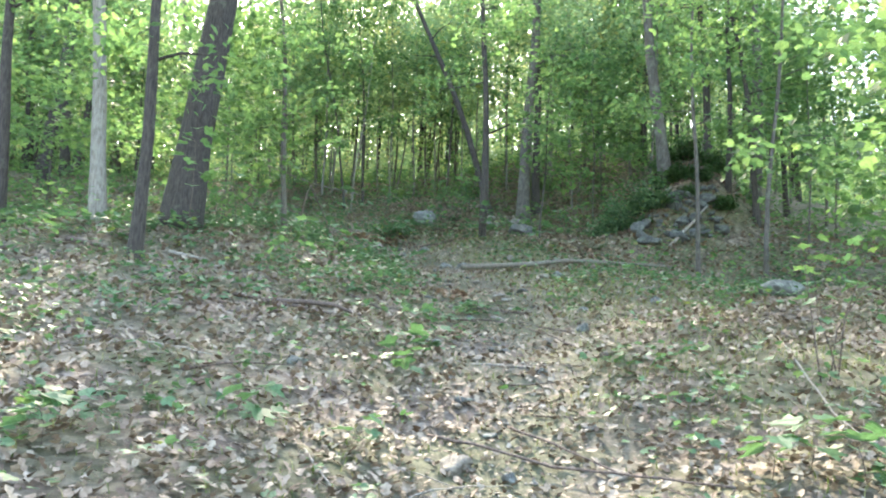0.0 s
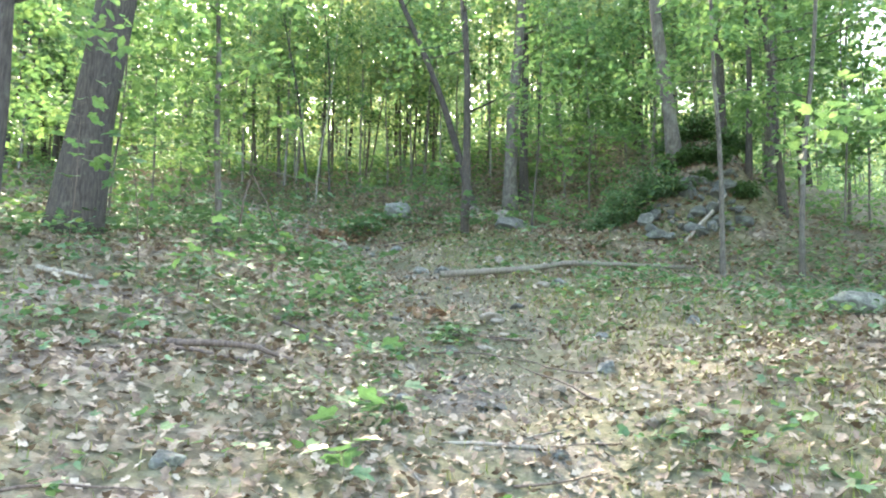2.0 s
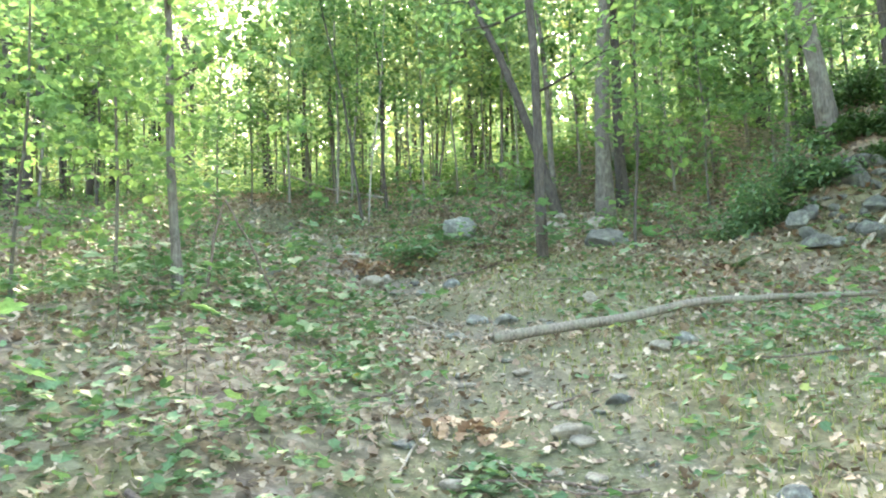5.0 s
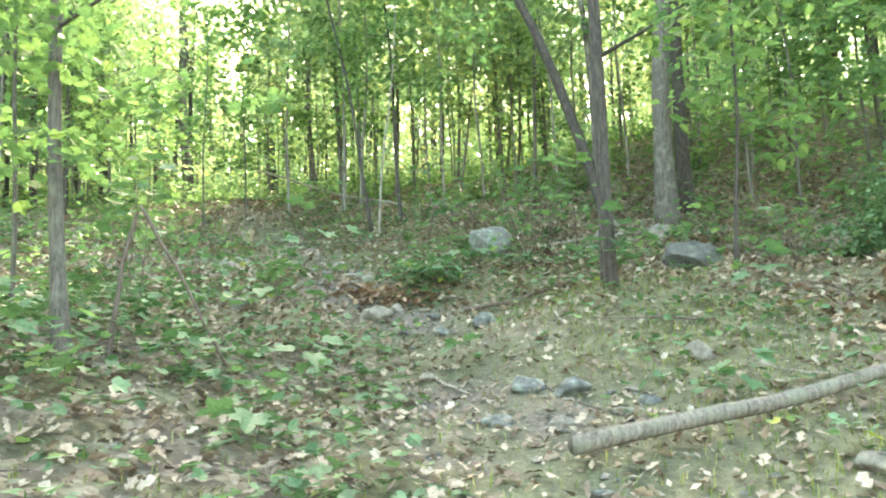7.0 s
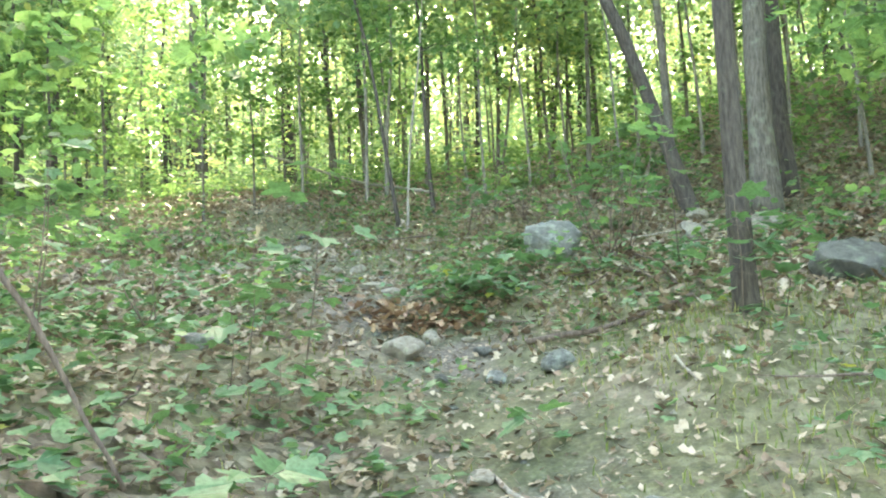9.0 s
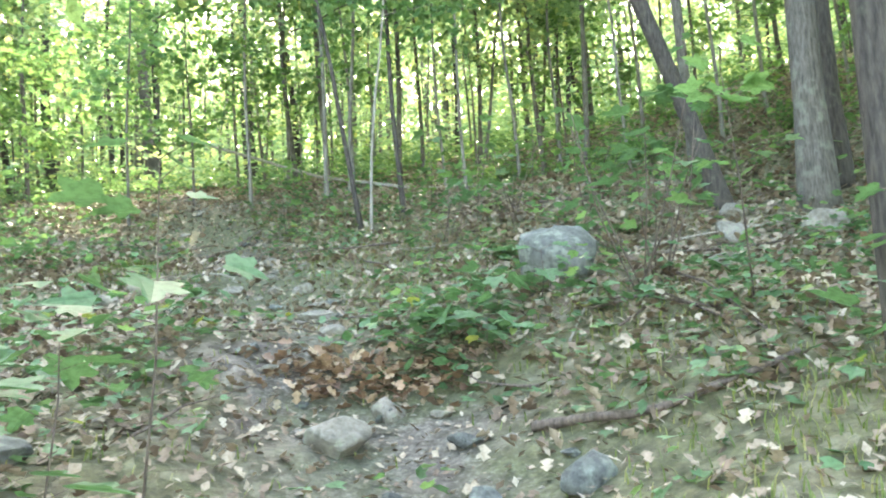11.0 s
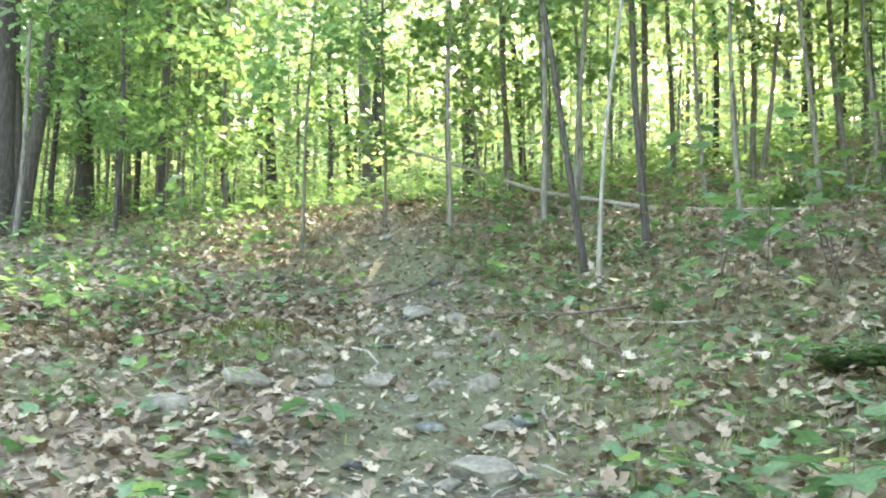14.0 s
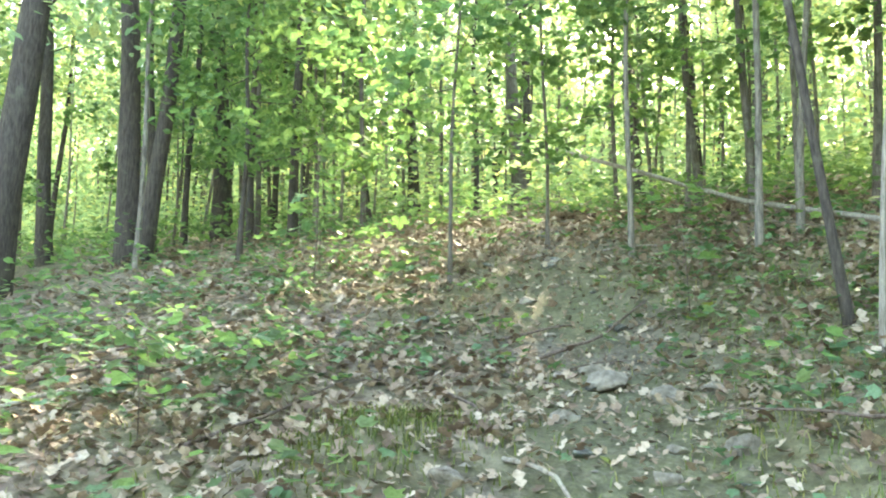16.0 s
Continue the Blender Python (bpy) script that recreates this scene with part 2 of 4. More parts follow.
ROCK_TAN = rock_material("pale_trail_stone", (0.11, 0.097, 0.074), (0.27, 0.245, 0.195), (0.25, 0.26, 0.185), -0.05)


# ---- building blocks ----
def raw_mesh(name, verts, faces, mat, smooth=False):
    me = bpy.data.meshes.new(name)
    me.from_pydata([tuple(v) for v in verts] if not isinstance(verts, np.ndarray) else verts.tolist(), [], faces)
    me.materials.append(mat)
    if smooth:
        me.polygons.foreach_set("use_smooth", np.ones(len(me.polygons), bool))
    me.update()
    return me


def part(name, me, parent, label=""):
    ob = new(name, me)
    ob.parent = parent
    return tagged(ob, label)


def thing(name, m, label, category, group="", kind=""):
    ob = new(name)
    ob.matrix_basis = m
    return tagged(ob, label, category, group, kind)


def tube(points, radii, sides=8, rough=0.0, seed=0):
    """A closed tapering tube through points."""
    rng = np.random.default_rng(seed)
    points = [Vector(p) for p in points]
    verts, faces = [], []
    side = None
    for i, p in enumerate(points):
        d = (points[min(i + 1, len(points) - 1)] - points[max(i - 1, 0)]).normalized()
        if side is None:
            side = d.orthogonal().normalized()
        side = (side - d * side.dot(d)).normalized()
        up = d.cross(side)
        for k in range(sides):
            a = 2 * math.pi * k / sides
            r = radii[i] * (1 + rough * rng.uniform(-1, 1))
            verts.append(p + (side * math.cos(a) + up * math.sin(a)) * r)
    for i in range(len(points) - 1):
        for k in range(sides):
            a, b = i * sides + k, i * sides + (k + 1) % sides
            faces.append((a, b, b + sides, a + sides))
    faces.append(tuple(range(sides - 1, -1, -1)))
    faces.append(tuple(range(len(verts) - sides, len(verts))))
    return verts, faces


# outlines of leaves in the plane, base at the origin, tip at (0, 1)
LEAF_SIMPLE = [(0, 0), (0.3, 0.3), (0.24, 0.68), (0, 1), (-0.24, 0.68), (-0.3, 0.3)]
LEAF_MAPLE = [(0, 0), (0.3, -0.06), (0.5, 0.12), (0.38, 0.3), (0.6, 0.56), (0.42, 0.66), (0.2, 0.6), (0.17, 0.82), (0, 1), (-0.17, 0.82), (-0.2, 0.6), (-0.42, 0.66), (-0.6, 0.56), (-0.38, 0.3), (-0.5, 0.12), (-0.3, -0.06)]
LEAF_LOBED = [(0, 0), (0.34, 0.28), (0.16, 0.45), (0.36, 0.68), (0, 1), (-0.36, 0.68), (-0.16, 0.45), (-0.34, 0.28)]
LEAF_STAR = [(0, 0), (0.45, 0.15), (0.52, 0.6), (0.18, 0.6), (0, 1), (-0.18, 0.6), (-0.52, 0.6), (-0.45, 0.15)]
LEAF_PLAIN = [(0, 0), (0.33, 0.45), (0, 1), (-0.33, 0.45)]


def leaves(name, where, sizes, headings, tilts, rolls, mat, outline=LEAF_SIMPLE, fold=0.25, curl=0.0):
    """Many leaves in one mesh: each is two halves folded along the midrib."""
    o = np.array(outline)
    k = len(o)
    n = len(where)
    tip = k // 2
    x = o[:, 0][None] * sizes[:, None]
    y = o[:, 1][None] * sizes[:, None]
    z = np.abs(x) * fold + curl * (o[:, 1][None] ** 2) * sizes[:, None] * np.ones((n, 1))
    cr, sr = np.cos(rolls)[:, None], np.sin(rolls)[:, None]
    x, z = x * cr + z * sr, -x * sr + z * cr
    ct, st = np.cos(tilts)[:, None], np.sin(tilts)[:, None]
    y, z = y * ct - z * st, y * st + z * ct
    ch, sh = np.cos(headings)[:, None], np.sin(headings)[:, None]
    x, y = x * ch - y * sh, x * sh + y * ch
    v = np.stack([x, y, z], -1) + where[:, None, :]
    right = np.arange(0, tip + 1)
    left = np.r_[np.arange(tip, k), 0]
    base = (np.arange(n) * k)[:, None]
    fa = (base + right[None]).tolist()
    fb = (base + left[None]).tolist()
    return raw_mesh(name, v.reshape(-1, 3), fa + fb, mat)


def spray_crown(name, rng, branches, per, size, mat, outline=LEAF_SIMPLE, spread=0.55, flat=0.14):
    """Leaves held in flattish sprays round the ends of branches."""
    c = np.array(branches)
    idx = np.repeat(np.arange(len(c)), per)
    n = len(idx)
    a, r = rng.uniform(0, 2 * np.pi, n), np.sqrt(rng.uniform(0, 1, n)) * spread * rng.uniform(0.5, 1.25, len(c))[idx]
    w = c[idx] + np.stack([r * np.cos(a), r * np.sin(a), rng.normal(0, flat, n) - 0.25 * r * r / spread], -1)
    return leaves(name, w, size * rng.uniform(0.6, 1.25, n), rng.uniform(0, 2 * np.pi, n), rng.normal(-0.35, 0.45, n), rng.normal(0, 0.4, n), mat, outline)


# ---- the ground, one sheet out to the horizon ----
def axis_steps(lo, hi, step, far):
    near = list(np.arange(lo, hi + 1e-6, step))
    out, s = [], step
    p = hi
    while p < far:
        s *= 1.35
        p += s
        out.append(p)
    back, s, p = [], step, lo
    while p > -far:
        s *= 1.35
        p -= s
        back.append(p)
    return np.array(back[::-1] + near + out)


def build_ground():
    xs, ys = axis_steps(-13, 11, 0.1, 1500), axis_steps(-2, 33, 0.1, 1500)
    X, Y = np.meshgrid(xs, ys)
    Z = height(X, Y) + bumps(X, Y)
    nx, ny = len(xs), len(ys)
    i = (np.arange(ny - 1)[:, None] * nx + np.arange(nx - 1)[None]).ravel()
    me = raw_mesh("ground", np.stack([X, Y, Z], -1).reshape(-1, 3), np.stack([i, i + 1, i + nx + 1, i + nx], -1).tolist(), SOIL, True)
    worn = me.attributes.new("worn", "FLOAT", "POINT")
    mossy = me.attributes.new("mossy", "FLOAT", "POINT")
    mossy.data.foreach_set("value", moss_beds(X, Y).ravel().astype(np.float32))
    worn.data.foreach_set("value", (1 - off_trail(X, Y)).ravel().astype(np.float32))
    tagged(new("ground", me), "brown leaf-strewn woodland soil with a worn stony trail", "ground", kind="structure")


build_ground()


# ---- trees ----
def trunk_line(h, lean, bend, rng, n=12):
    """The middle of a stem: it leans, bends back and wavers a little."""
    pts, ph = [], rng.uniform(0, 6.28)
    for i in range(n + 1):
        f = i / n
        s = h * f
        wave = min(1, 3 * f) * 0.007 * h
        pts.append((lean[0] * s + bend[0] * s * s + wave * math.sin(9 * f + ph), lean[1] * s + bend[1] * s * s + wave * math.cos(8 * f + ph), s - 0.15 * (i == 0)))
    return pts


def at_height(pts, z):
    for a, b in zip(pts, pts[1:]):
        if b[2] >= z:
            f = (z - a[2]) / max(b[2] - a[2], 1e-6)
            return Vector(a).lerp(Vector(b), f)
    return Vector(pts[-1])


def build_tree(name, label, dia, h, lean=(0, 0), bend=(0, 0), bark=BARK, seed=1, first=2.5, limbs=10, reach=1.6, per=60, leaf=0.13, mat=None, outline=LEAF_SIMPLE, spread=0.6, up=0.35, group="", category="tree", taper=0.75, joined=False):
    """A stem with root flare, limbs with side twigs, and a crown of leaves at their ends; built at the origin."""
    rng = np.random.default_rng(seed)
    mat = mat or GREEN
    tree = thing(name, pose(0, 0, 0), label, category, group)
    pts = trunk_line(h, lean, bend, rng)
    r0 = dia / 2
    pts.insert(1, tuple(Vector(pts[0]).lerp(Vector(pts[1]), 0.25 + 0.0)))
    rad = []
    for p in pts:
        f = max(p[2], 0) / h
        rad.append(r0 * (1 - taper * f) * (1 + 0.45 * math.exp(-max(p[2], 0) / max(0.9 * dia, 0.08))))
    part("trunk", raw_mesh("trunk", *tube(pts, rad, 12 if dia > 0.12 else 7, 0.05, seed), bark, True), tree)
    ends, bv, bf = [], [], []
    for k in range(limbs):
        z = first + (h - first) * (k + rng.uniform(0, 0.9)) / limbs
        a = k * 2.4 + rng.uniform(-0.5, 0.5)
        base = at_height(pts, min(z, h * 0.98))
        ln = reach * rng.uniform(0.55, 1.15) * (1 - 0.45 * (z - first) / max(h - first, 0.1))
        d = Vector((math.cos(a), math.sin(a), up * rng.uniform(0.4, 1.4))).normalized()
        q = [base + d * ln * f + Vector((0, 0, -0.12 * ln * f * f)) + Vector(rng.normal(0, 0.03 * ln, 3)) * (f > 0) for f in (0, 0.35, 0.7, 1)]
        rb = max(min(r0 * (1 - taper * z / h) * 0.4, 0.05), 0.006)
        v, fa = tube(q, [rb, rb * 0.7, rb * 0.45, rb * 0.2], 4 if joined else 5)
        if joined:
            bf += [tuple(len(bv) + j for j in f) for f in fa]
            bv += v
        else:
            part("limb", raw_mesh("limb", v, fa, bark, True), tree)
        for f in (0.45, 0.75, 1.0):
            ends.append(tuple(Vector(q[0]).lerp(q[3], f) + Vector(rng.normal(0, 0.16 * reach, 3)) * Vector((1, 1, 0.5)).length * 0.6))
    if joined:
        tagged(part("branchwork", raw_mesh("branchwork", bv, bf, bark, True), tree), kind="stuff")
    if per:
        part("crown", spray_crown("crown", rng, ends, per, leaf, mat, outline, spread), tree)
    return tree


def plant(tree, x, y, turn=0.0, sink=0.03, scale=1.0, tilt=0.0):
    tree.matrix_basis = pose(x, y, ground_z(x, y) - sink, tilt, 0, 0) @ pose(0, 0, 0, 0, tilt, turn) @ Matrix.Scale(scale, 4)
    return tree


# stems that stand along the walk: x, y, diameter, height, lean, bend, bark, first limb, limbs, reach, leaves a spray
STEMS = [
    ("big_oak", "thick dark rough-barked oak trunk leaning over leaf litter", -3.58, 11.3, 0.49, 15, (0.086, 0), (0, 0), BARK, 6.5, 9, 3.2, 90),
    ("grey_tree", "pale grey lichened tree trunk beside the oak", -4.47, 10.7, 0.21, 12, (-0.11, 0), (0, 0), BARK_PALE, 5.0, 8, 2.0, 80),
    ("slender_tree", "slender dark tree with a bare side branch", -3.38, 9.15, 0.155, 9, (0.012, 0), (0.002, 0), BARK, 1.9, 8, 1.5, 60),
    ("slender_tree", "slender dark tree at the edge of the wood", -5.9, 10.9, 0.17, 10, (-0.04, 0), (0, 0), BARK, 3.0, 8, 1.6, 70),
    ("tall_tree", "tall dark tree trunk standing in undergrowth", -10.6, 21.4, 0.36, 14, (0.05, 0.03), (0, 0), BARK, 4.5, 9, 2.4, 80),
    ("slender_tree", "slender grey maple beside the trail", -2.42, 13.2, 0.1, 7.5, (-0.085, 0), (0.0, 0), BARK_GREY, 1.6, 10, 1.3, 55),
    ("forked_tree", "slim dark tree with leaves sprouting at its foot", 1.05, 16.22, 0.14, 10.8, (-0.02, 0), (0.0, 0), BARK, 2.2, 12, 1.9, 60),
    ("stout_tree", "stout grey tree with a rooted base above a rock", 2.47, 21.45, 0.33, 13, (0.03, 0), (0, 0), BARK_GREY, 4.0, 8, 2.3, 80),
    ("stout_tree", "dark tree standing beside a stout grey one", 2.9, 22.0, 0.24, 12, (-0.02, 0), (0, 0), BARK, 4.0, 8, 2.0, 80),
    ("bank_tree", "grey-brown tree leaning on top of a stony bank", 5.2, 17.4, 0.265, 12, (-0.107, 0), (0, 0), BARK_GREY, 3.4, 9, 2.2, 80),
    ("dark_tree", "straight dark trunk on the slope above the bank", 7.25, 27.0, 0.26, 12, (0.01, 0), (0, 0), BARK, 3.8, 9, 2.0, 80),
    ("bank_tree", "upright brown tree behind the stone heap", 6.35, 18.0, 0.19, 11, (-0.03, 0), (0, 0), BARK, 3.0, 9, 1.8, 70),
    ("bank_tree", "thin dark tree beside the stone heap", 6.45, 17.05, 0.125, 9, (0.02, 0), (0, 0), BARK, 2.6, 8, 1.5, 60),
    ("stout_tree", "broad grey trunk behind the stony bank", 8.45, 20.5, 0.33, 13, (0.028, 0), (0, 0), BARK_GREY, 4.2, 8, 2.3, 80),
    ("crooked_tree", "crooked dark tree curving on the leafy bank", 6.9, 16.6, 0.14, 9, (-0.02, 0), (-0.02, 0), BARK, 2.8, 8, 1.4, 60),
    ("slender_tree", "slender forked tree on the leafy bank", 6.27, 14.75, 0.1, 9.5, (0.05, 0), (0.005, 0), BARK_GREY, 2.4, 13, 1.9, 60),
    ("slender_tree", "slim brown sapling below the stony bank", 4.94, 14.6, 0.085, 9, (-0.01, 0), (0, 0), BARK_GREY, 2.4, 12, 1.8, 60),
    ("slender_tree", "slender wavy tree on the bank", 10.0, 22.0, 0.16, 9, (-0.05, 0), (0, 0), BARK, 3.0, 9, 1.5, 70),
    ("leaning_tree", "brown tree leaning far over the slope", 1.62, 21.6, 0.2, 10, (-0.3, -0.03), (-0.012, 0), BARK, 3.2, 8, 1.7, 70),
    ("slender_tree", "thin grey stem on the slope", 1.58, 22.9, 0.14, 10, (-0.044, 0), (0, 0), BARK_GREY, 3.0, 8, 1.6, 70),
    ("thin_sapling", "thin bare sapling beside the dark rock", 2.23, 16.4, 0.045, 4.5, (0.06, 0), (0, 0), BARK, 1.3, 8, 0.8, 30),
    ("pale_sapling", "thin whitish leaning sapling beside the trail", -2.3, 22.25, 0.04, 7, (0.05, 0.02), (0.008, 0), BARK_PALE, 2.6, 7, 1.0, 45),
    ("slender_tree", "thin dark stem leaning beside a pale sapling", -2.5, 22.7, 0.068, 8, (-0.16, -0.076), (0, 0), BARK, 2.6, 8, 1.2, 55),
    ("slender_tree", "thin straight stem on the leafy slope", -2.02, 23.0, 0.07, 8, (-0.06, -0.03), (0, 0), BARK, 2.6, 8, 1.2, 55),
    ("thin_sapling", "forked leafy sapling at the edge of a sunlit patch", -8.8, 23.25, 0.07, 4.6, (0.0, 0), (0, 0), BARK, 1.0, 14, 1.5, 70),
    ("twin_tree", "dark twin trunk leaning apart from its neighbour", -10.82, 23.2, 0.29, 13, (-0.07, -0.045), (0, 0), BARK, 5.0, 8, 2.2, 80),
    ("twin_tree", "dark twin trunk leaning across its neighbour", -10.6, 23.22, 0.22, 12, (0.075, 0.05), (0, 0), BARK, 5.0, 8, 2.2, 80),
    ("tall_tree", "dark trunk deeper in the shaded wood", -14.06, 27.3, 0.36, 13, (-0.05, -0.03), (0, 0), BARK, 4.5, 9, 2.2, 80),
    ("slender_tree", "slender dark trunk deep in the wood", -14.1, 23.9, 0.24, 11, (-0.08, -0.05), (0, 0), BARK, 4.0, 9, 2.0, 80),
    ("dark_tree", "dark trunk at the end of the trail", -13.1, 32.2, 0.28, 11, (-0.04, -0.02), (0, 0), BARK, 3.5, 9, 2.0, 80),
    ("tall_tree", "grey trunk among thin saplings", -10.6, 32.9, 0.33, 13, (-0.06, -0.03), (0, 0), BARK_GREY, 4.5, 9, 2.3, 80),
    ("tall_tree", "dark trunk among thin crowded saplings", -7.5, 32.0, 0.3, 13, (-0.05, -0.03), (0, 0), BARK, 9.5, 5, 1.8, 60),
]
for i, (name, label, x, y, dia, h, lean, bend, bark, first, limbs, reach, per) in enumerate(STEMS):
    plant(build_tree(name, label, dia, h, lean, bend, bark, 100 + i, first, limbs, reach, per if first < 4 else per // 2, 0.13, spread=0.6 if h < 11 else 0.9), x, y)

# the crowd of thin saplings on the crest and the slope
rng = np.random.default_rng(7)
protos = []
for i in range(9):
    h = [7.5, 9, 10.5, 8, 9.5, 7, 11, 6.5, 8.5][i]
    dia = [0.06, 0.09, 0.13, 0.07, 0.1, 0.05, 0.16, 0.06, 0.08][i]
    bark = [BARK_LIT, BARK_GREY, BARK, BARK_LIT, BARK_GREY, BARK_LIT, BARK, BARK_LIT, BARK_GREY][i]
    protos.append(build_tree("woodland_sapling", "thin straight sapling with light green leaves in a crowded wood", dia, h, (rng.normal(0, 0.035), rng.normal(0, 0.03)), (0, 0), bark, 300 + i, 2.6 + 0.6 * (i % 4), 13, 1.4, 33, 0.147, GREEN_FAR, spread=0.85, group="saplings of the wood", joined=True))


def sunny_gap(x, y):
    """The gap in the stand through which the sun reaches the bank beside the trail."""
    side = math.sin(radians(SUN_AZ)), math.cos(radians(SUN_AZ))
    along = (x + 7.3) * side[0] + (y - 21.8) * side[1]
    return 1.5 < along < 19 and abs((x + 7.0) * side[1] - (y - 21.8) * side[0]) < 1.3


spots = []
while len(spots) < 318:
    if len(spots) < 236:
        y = 24 + 21 * rng.uniform() ** 0.8
        x = rng.uniform(-0.78, 0.55) * (y + 2) - 3
    else:      # both flanks
        y = rng.uniform(11, 30)
        x = rng.uniform(10, 24) if len(spots) % 5 < 2 else rng.uniform(-30, -12.5)
    trail = np.interp(y, TRAIL_Y, TRAIL_X)
    if abs(x - trail) < 1.5 and y < 30:
        continue
    if y < 27 and -7 < x < 6 or sunny_gap(x, y):
        continue
    if all((x - a) ** 2 + (y - b) ** 2 > 0.36 for a, b in spots):
        spots.append((x, y))
STAND = [(-4.6, 24.4), (-3.9, 26.2), (-3.2, 24.9), (-1.3, 23.9), (-0.6, 24.8), (0.4, 25.4), (-1.8, 25.6), (-2.8, 26.8), (1.4, 26.3), (2.3, 24.6), (3.2, 25.6), (-0.2, 26.9),
         (4.4, 23.6), (4.9, 25.2), (-5.0, 27.3), (0.9, 23.6), (3.9, 21.9), (-6.2, 27.9), (-9.8, 22.6), (-10.8, 25.3), (6.0, 21.6), (7.4, 22.6),
         (-12.5, 30.0), (-14.0, 33.0), (-12.6, 34.2), (-15.2, 29.6), (-11.9, 27.6), (-16.5, 32.0), (-13.4, 27.2), (-15.6, 35.0), (-17.8, 29.0), (-11.6, 36.5)]
while len(STAND) < 54:      # more thin stems crowd the top of the slope
    x, y = rng.uniform(-7.5, 8.5), rng.uniform(23.6, 29.5)
    if abs(x - np.interp(y, TRAIL_Y, TRAIL_X)) > 1.4 and all((x - a) ** 2 + (y - b) ** 2 > 0.25 for a, b in STAND) and not sunny_gap(x, y):
        STAND.append((x, y))
spots[120:120] = STAND
for k, (x, y) in enumerate(spots):
    src = protos[(0, 1, 3, 5, 7, 8)[k % 6] if 120 <= k < 120 + len(STAND) else k % 9]      # only thin ones on top of the slope
    ob = src if k < 9 else copy_thing(src, pose(0, 0, 0))
    plant(ob, x, y, rng.uniform(0, 360), 0.05, rng.uniform(0.85, 1.2), rng.normal(0, 2.6))

# leafy young maples of the understorey
under = []
for i in range(4):
    under.append(build_tree("young_maple", "young maple with bright green tiered leaves", 0.045, 4.2 + 0.5 * i, (rng.normal(0, 0.05), rng.normal(0, 0.05)), (0, 0), BARK_GREY, 400 + i, 1.1, 13, 1.5, 42, 0.115, GREEN, LEAF_STAR, 0.5, 0.2, group="young maples"))
UNDER = [(-6.5, 15), (-8.5, 17.5), (-11, 18), (-5.6, 24.6), (-10.6, 26), (4.2, 20.5), (7.8, 16.2), (9.2, 17.8), (9.5, 14.2), (8.0, 11.0),
         (3.8, 26), (6.2, 23), (0.2, 27.5), (-4.0, 26.5), (-14, 22), (-15, 28), (-9.5, 13.5), (10.5, 25), (5.6, 28.5), (-6.2, 28.5), (12, 19), (-17, 24), (5.8, 9.0), (-6.0, 23.4),
         (4.9, 7.3), (-3.7, 12.6), (-3.9, 14.8), (-7.4, 12.2), (-13.2, 25.6), (-11.4, 28.4), (6.6, 20.2), (9.0, 22.0), (5.0, 23.2)]
for k, (x, y) in enumerate(UNDER):
    src = under[k % 4]
    plant(src if k < 4 else copy_thing(src, pose(0, 0, 0)), x, y, rng.uniform(0, 360), 0.03, rng.uniform(0.85, 1.2))


# ---- rocks ----
def build_rock(name, label, x, y, size, seed, mat=ROCK, turn=0.0, sink=0.3, facets=5, group="", category="rock", tilt=0.0, cut=(0.5, 0.8)):
    rng = np.random.default_rng(seed)
    bm = bmesh.new()
    bmesh.ops.create_icosphere(bm, subdivisions=4 if max(size) > 0.35 else 3, radius=1)
    cuts = [(Vector(rng.normal(0, 1, 3)).normalized(), rng.uniform(*cut)) for _ in range(facets + 3)]
    for v in bm.verts:
        for n, d in cuts:
            over = v.co.dot(n) - d
            if over > 0:
                v.co -= n * over
        v.co *= 1 + 0.12 * noise.noise(v.co * 1.4 + Vector((seed, 0, 0))) + 0.06 * noise.noise(v.co * 4 + Vector((0, seed, 0))) + 0.035 * noise.noise(v.co * 9)
    bmesh.ops.scale(bm, vec=[s / 2 for s in size], verts=bm.verts)
    me = bpy.data.meshes.new(name)
    bm.to_mesh(me)
    bm.free()
    me.materials.append(mat)
    me.polygons.foreach_set("use_smooth", np.ones(len(me.polygons), bool))
    ob = new(name, me)
    ob.matrix_basis = pose(x, y, ground_z(x, y) + size[2] * (0.5 - sink), tilt, 0, turn)
    return tagged(ob, label, category, group)


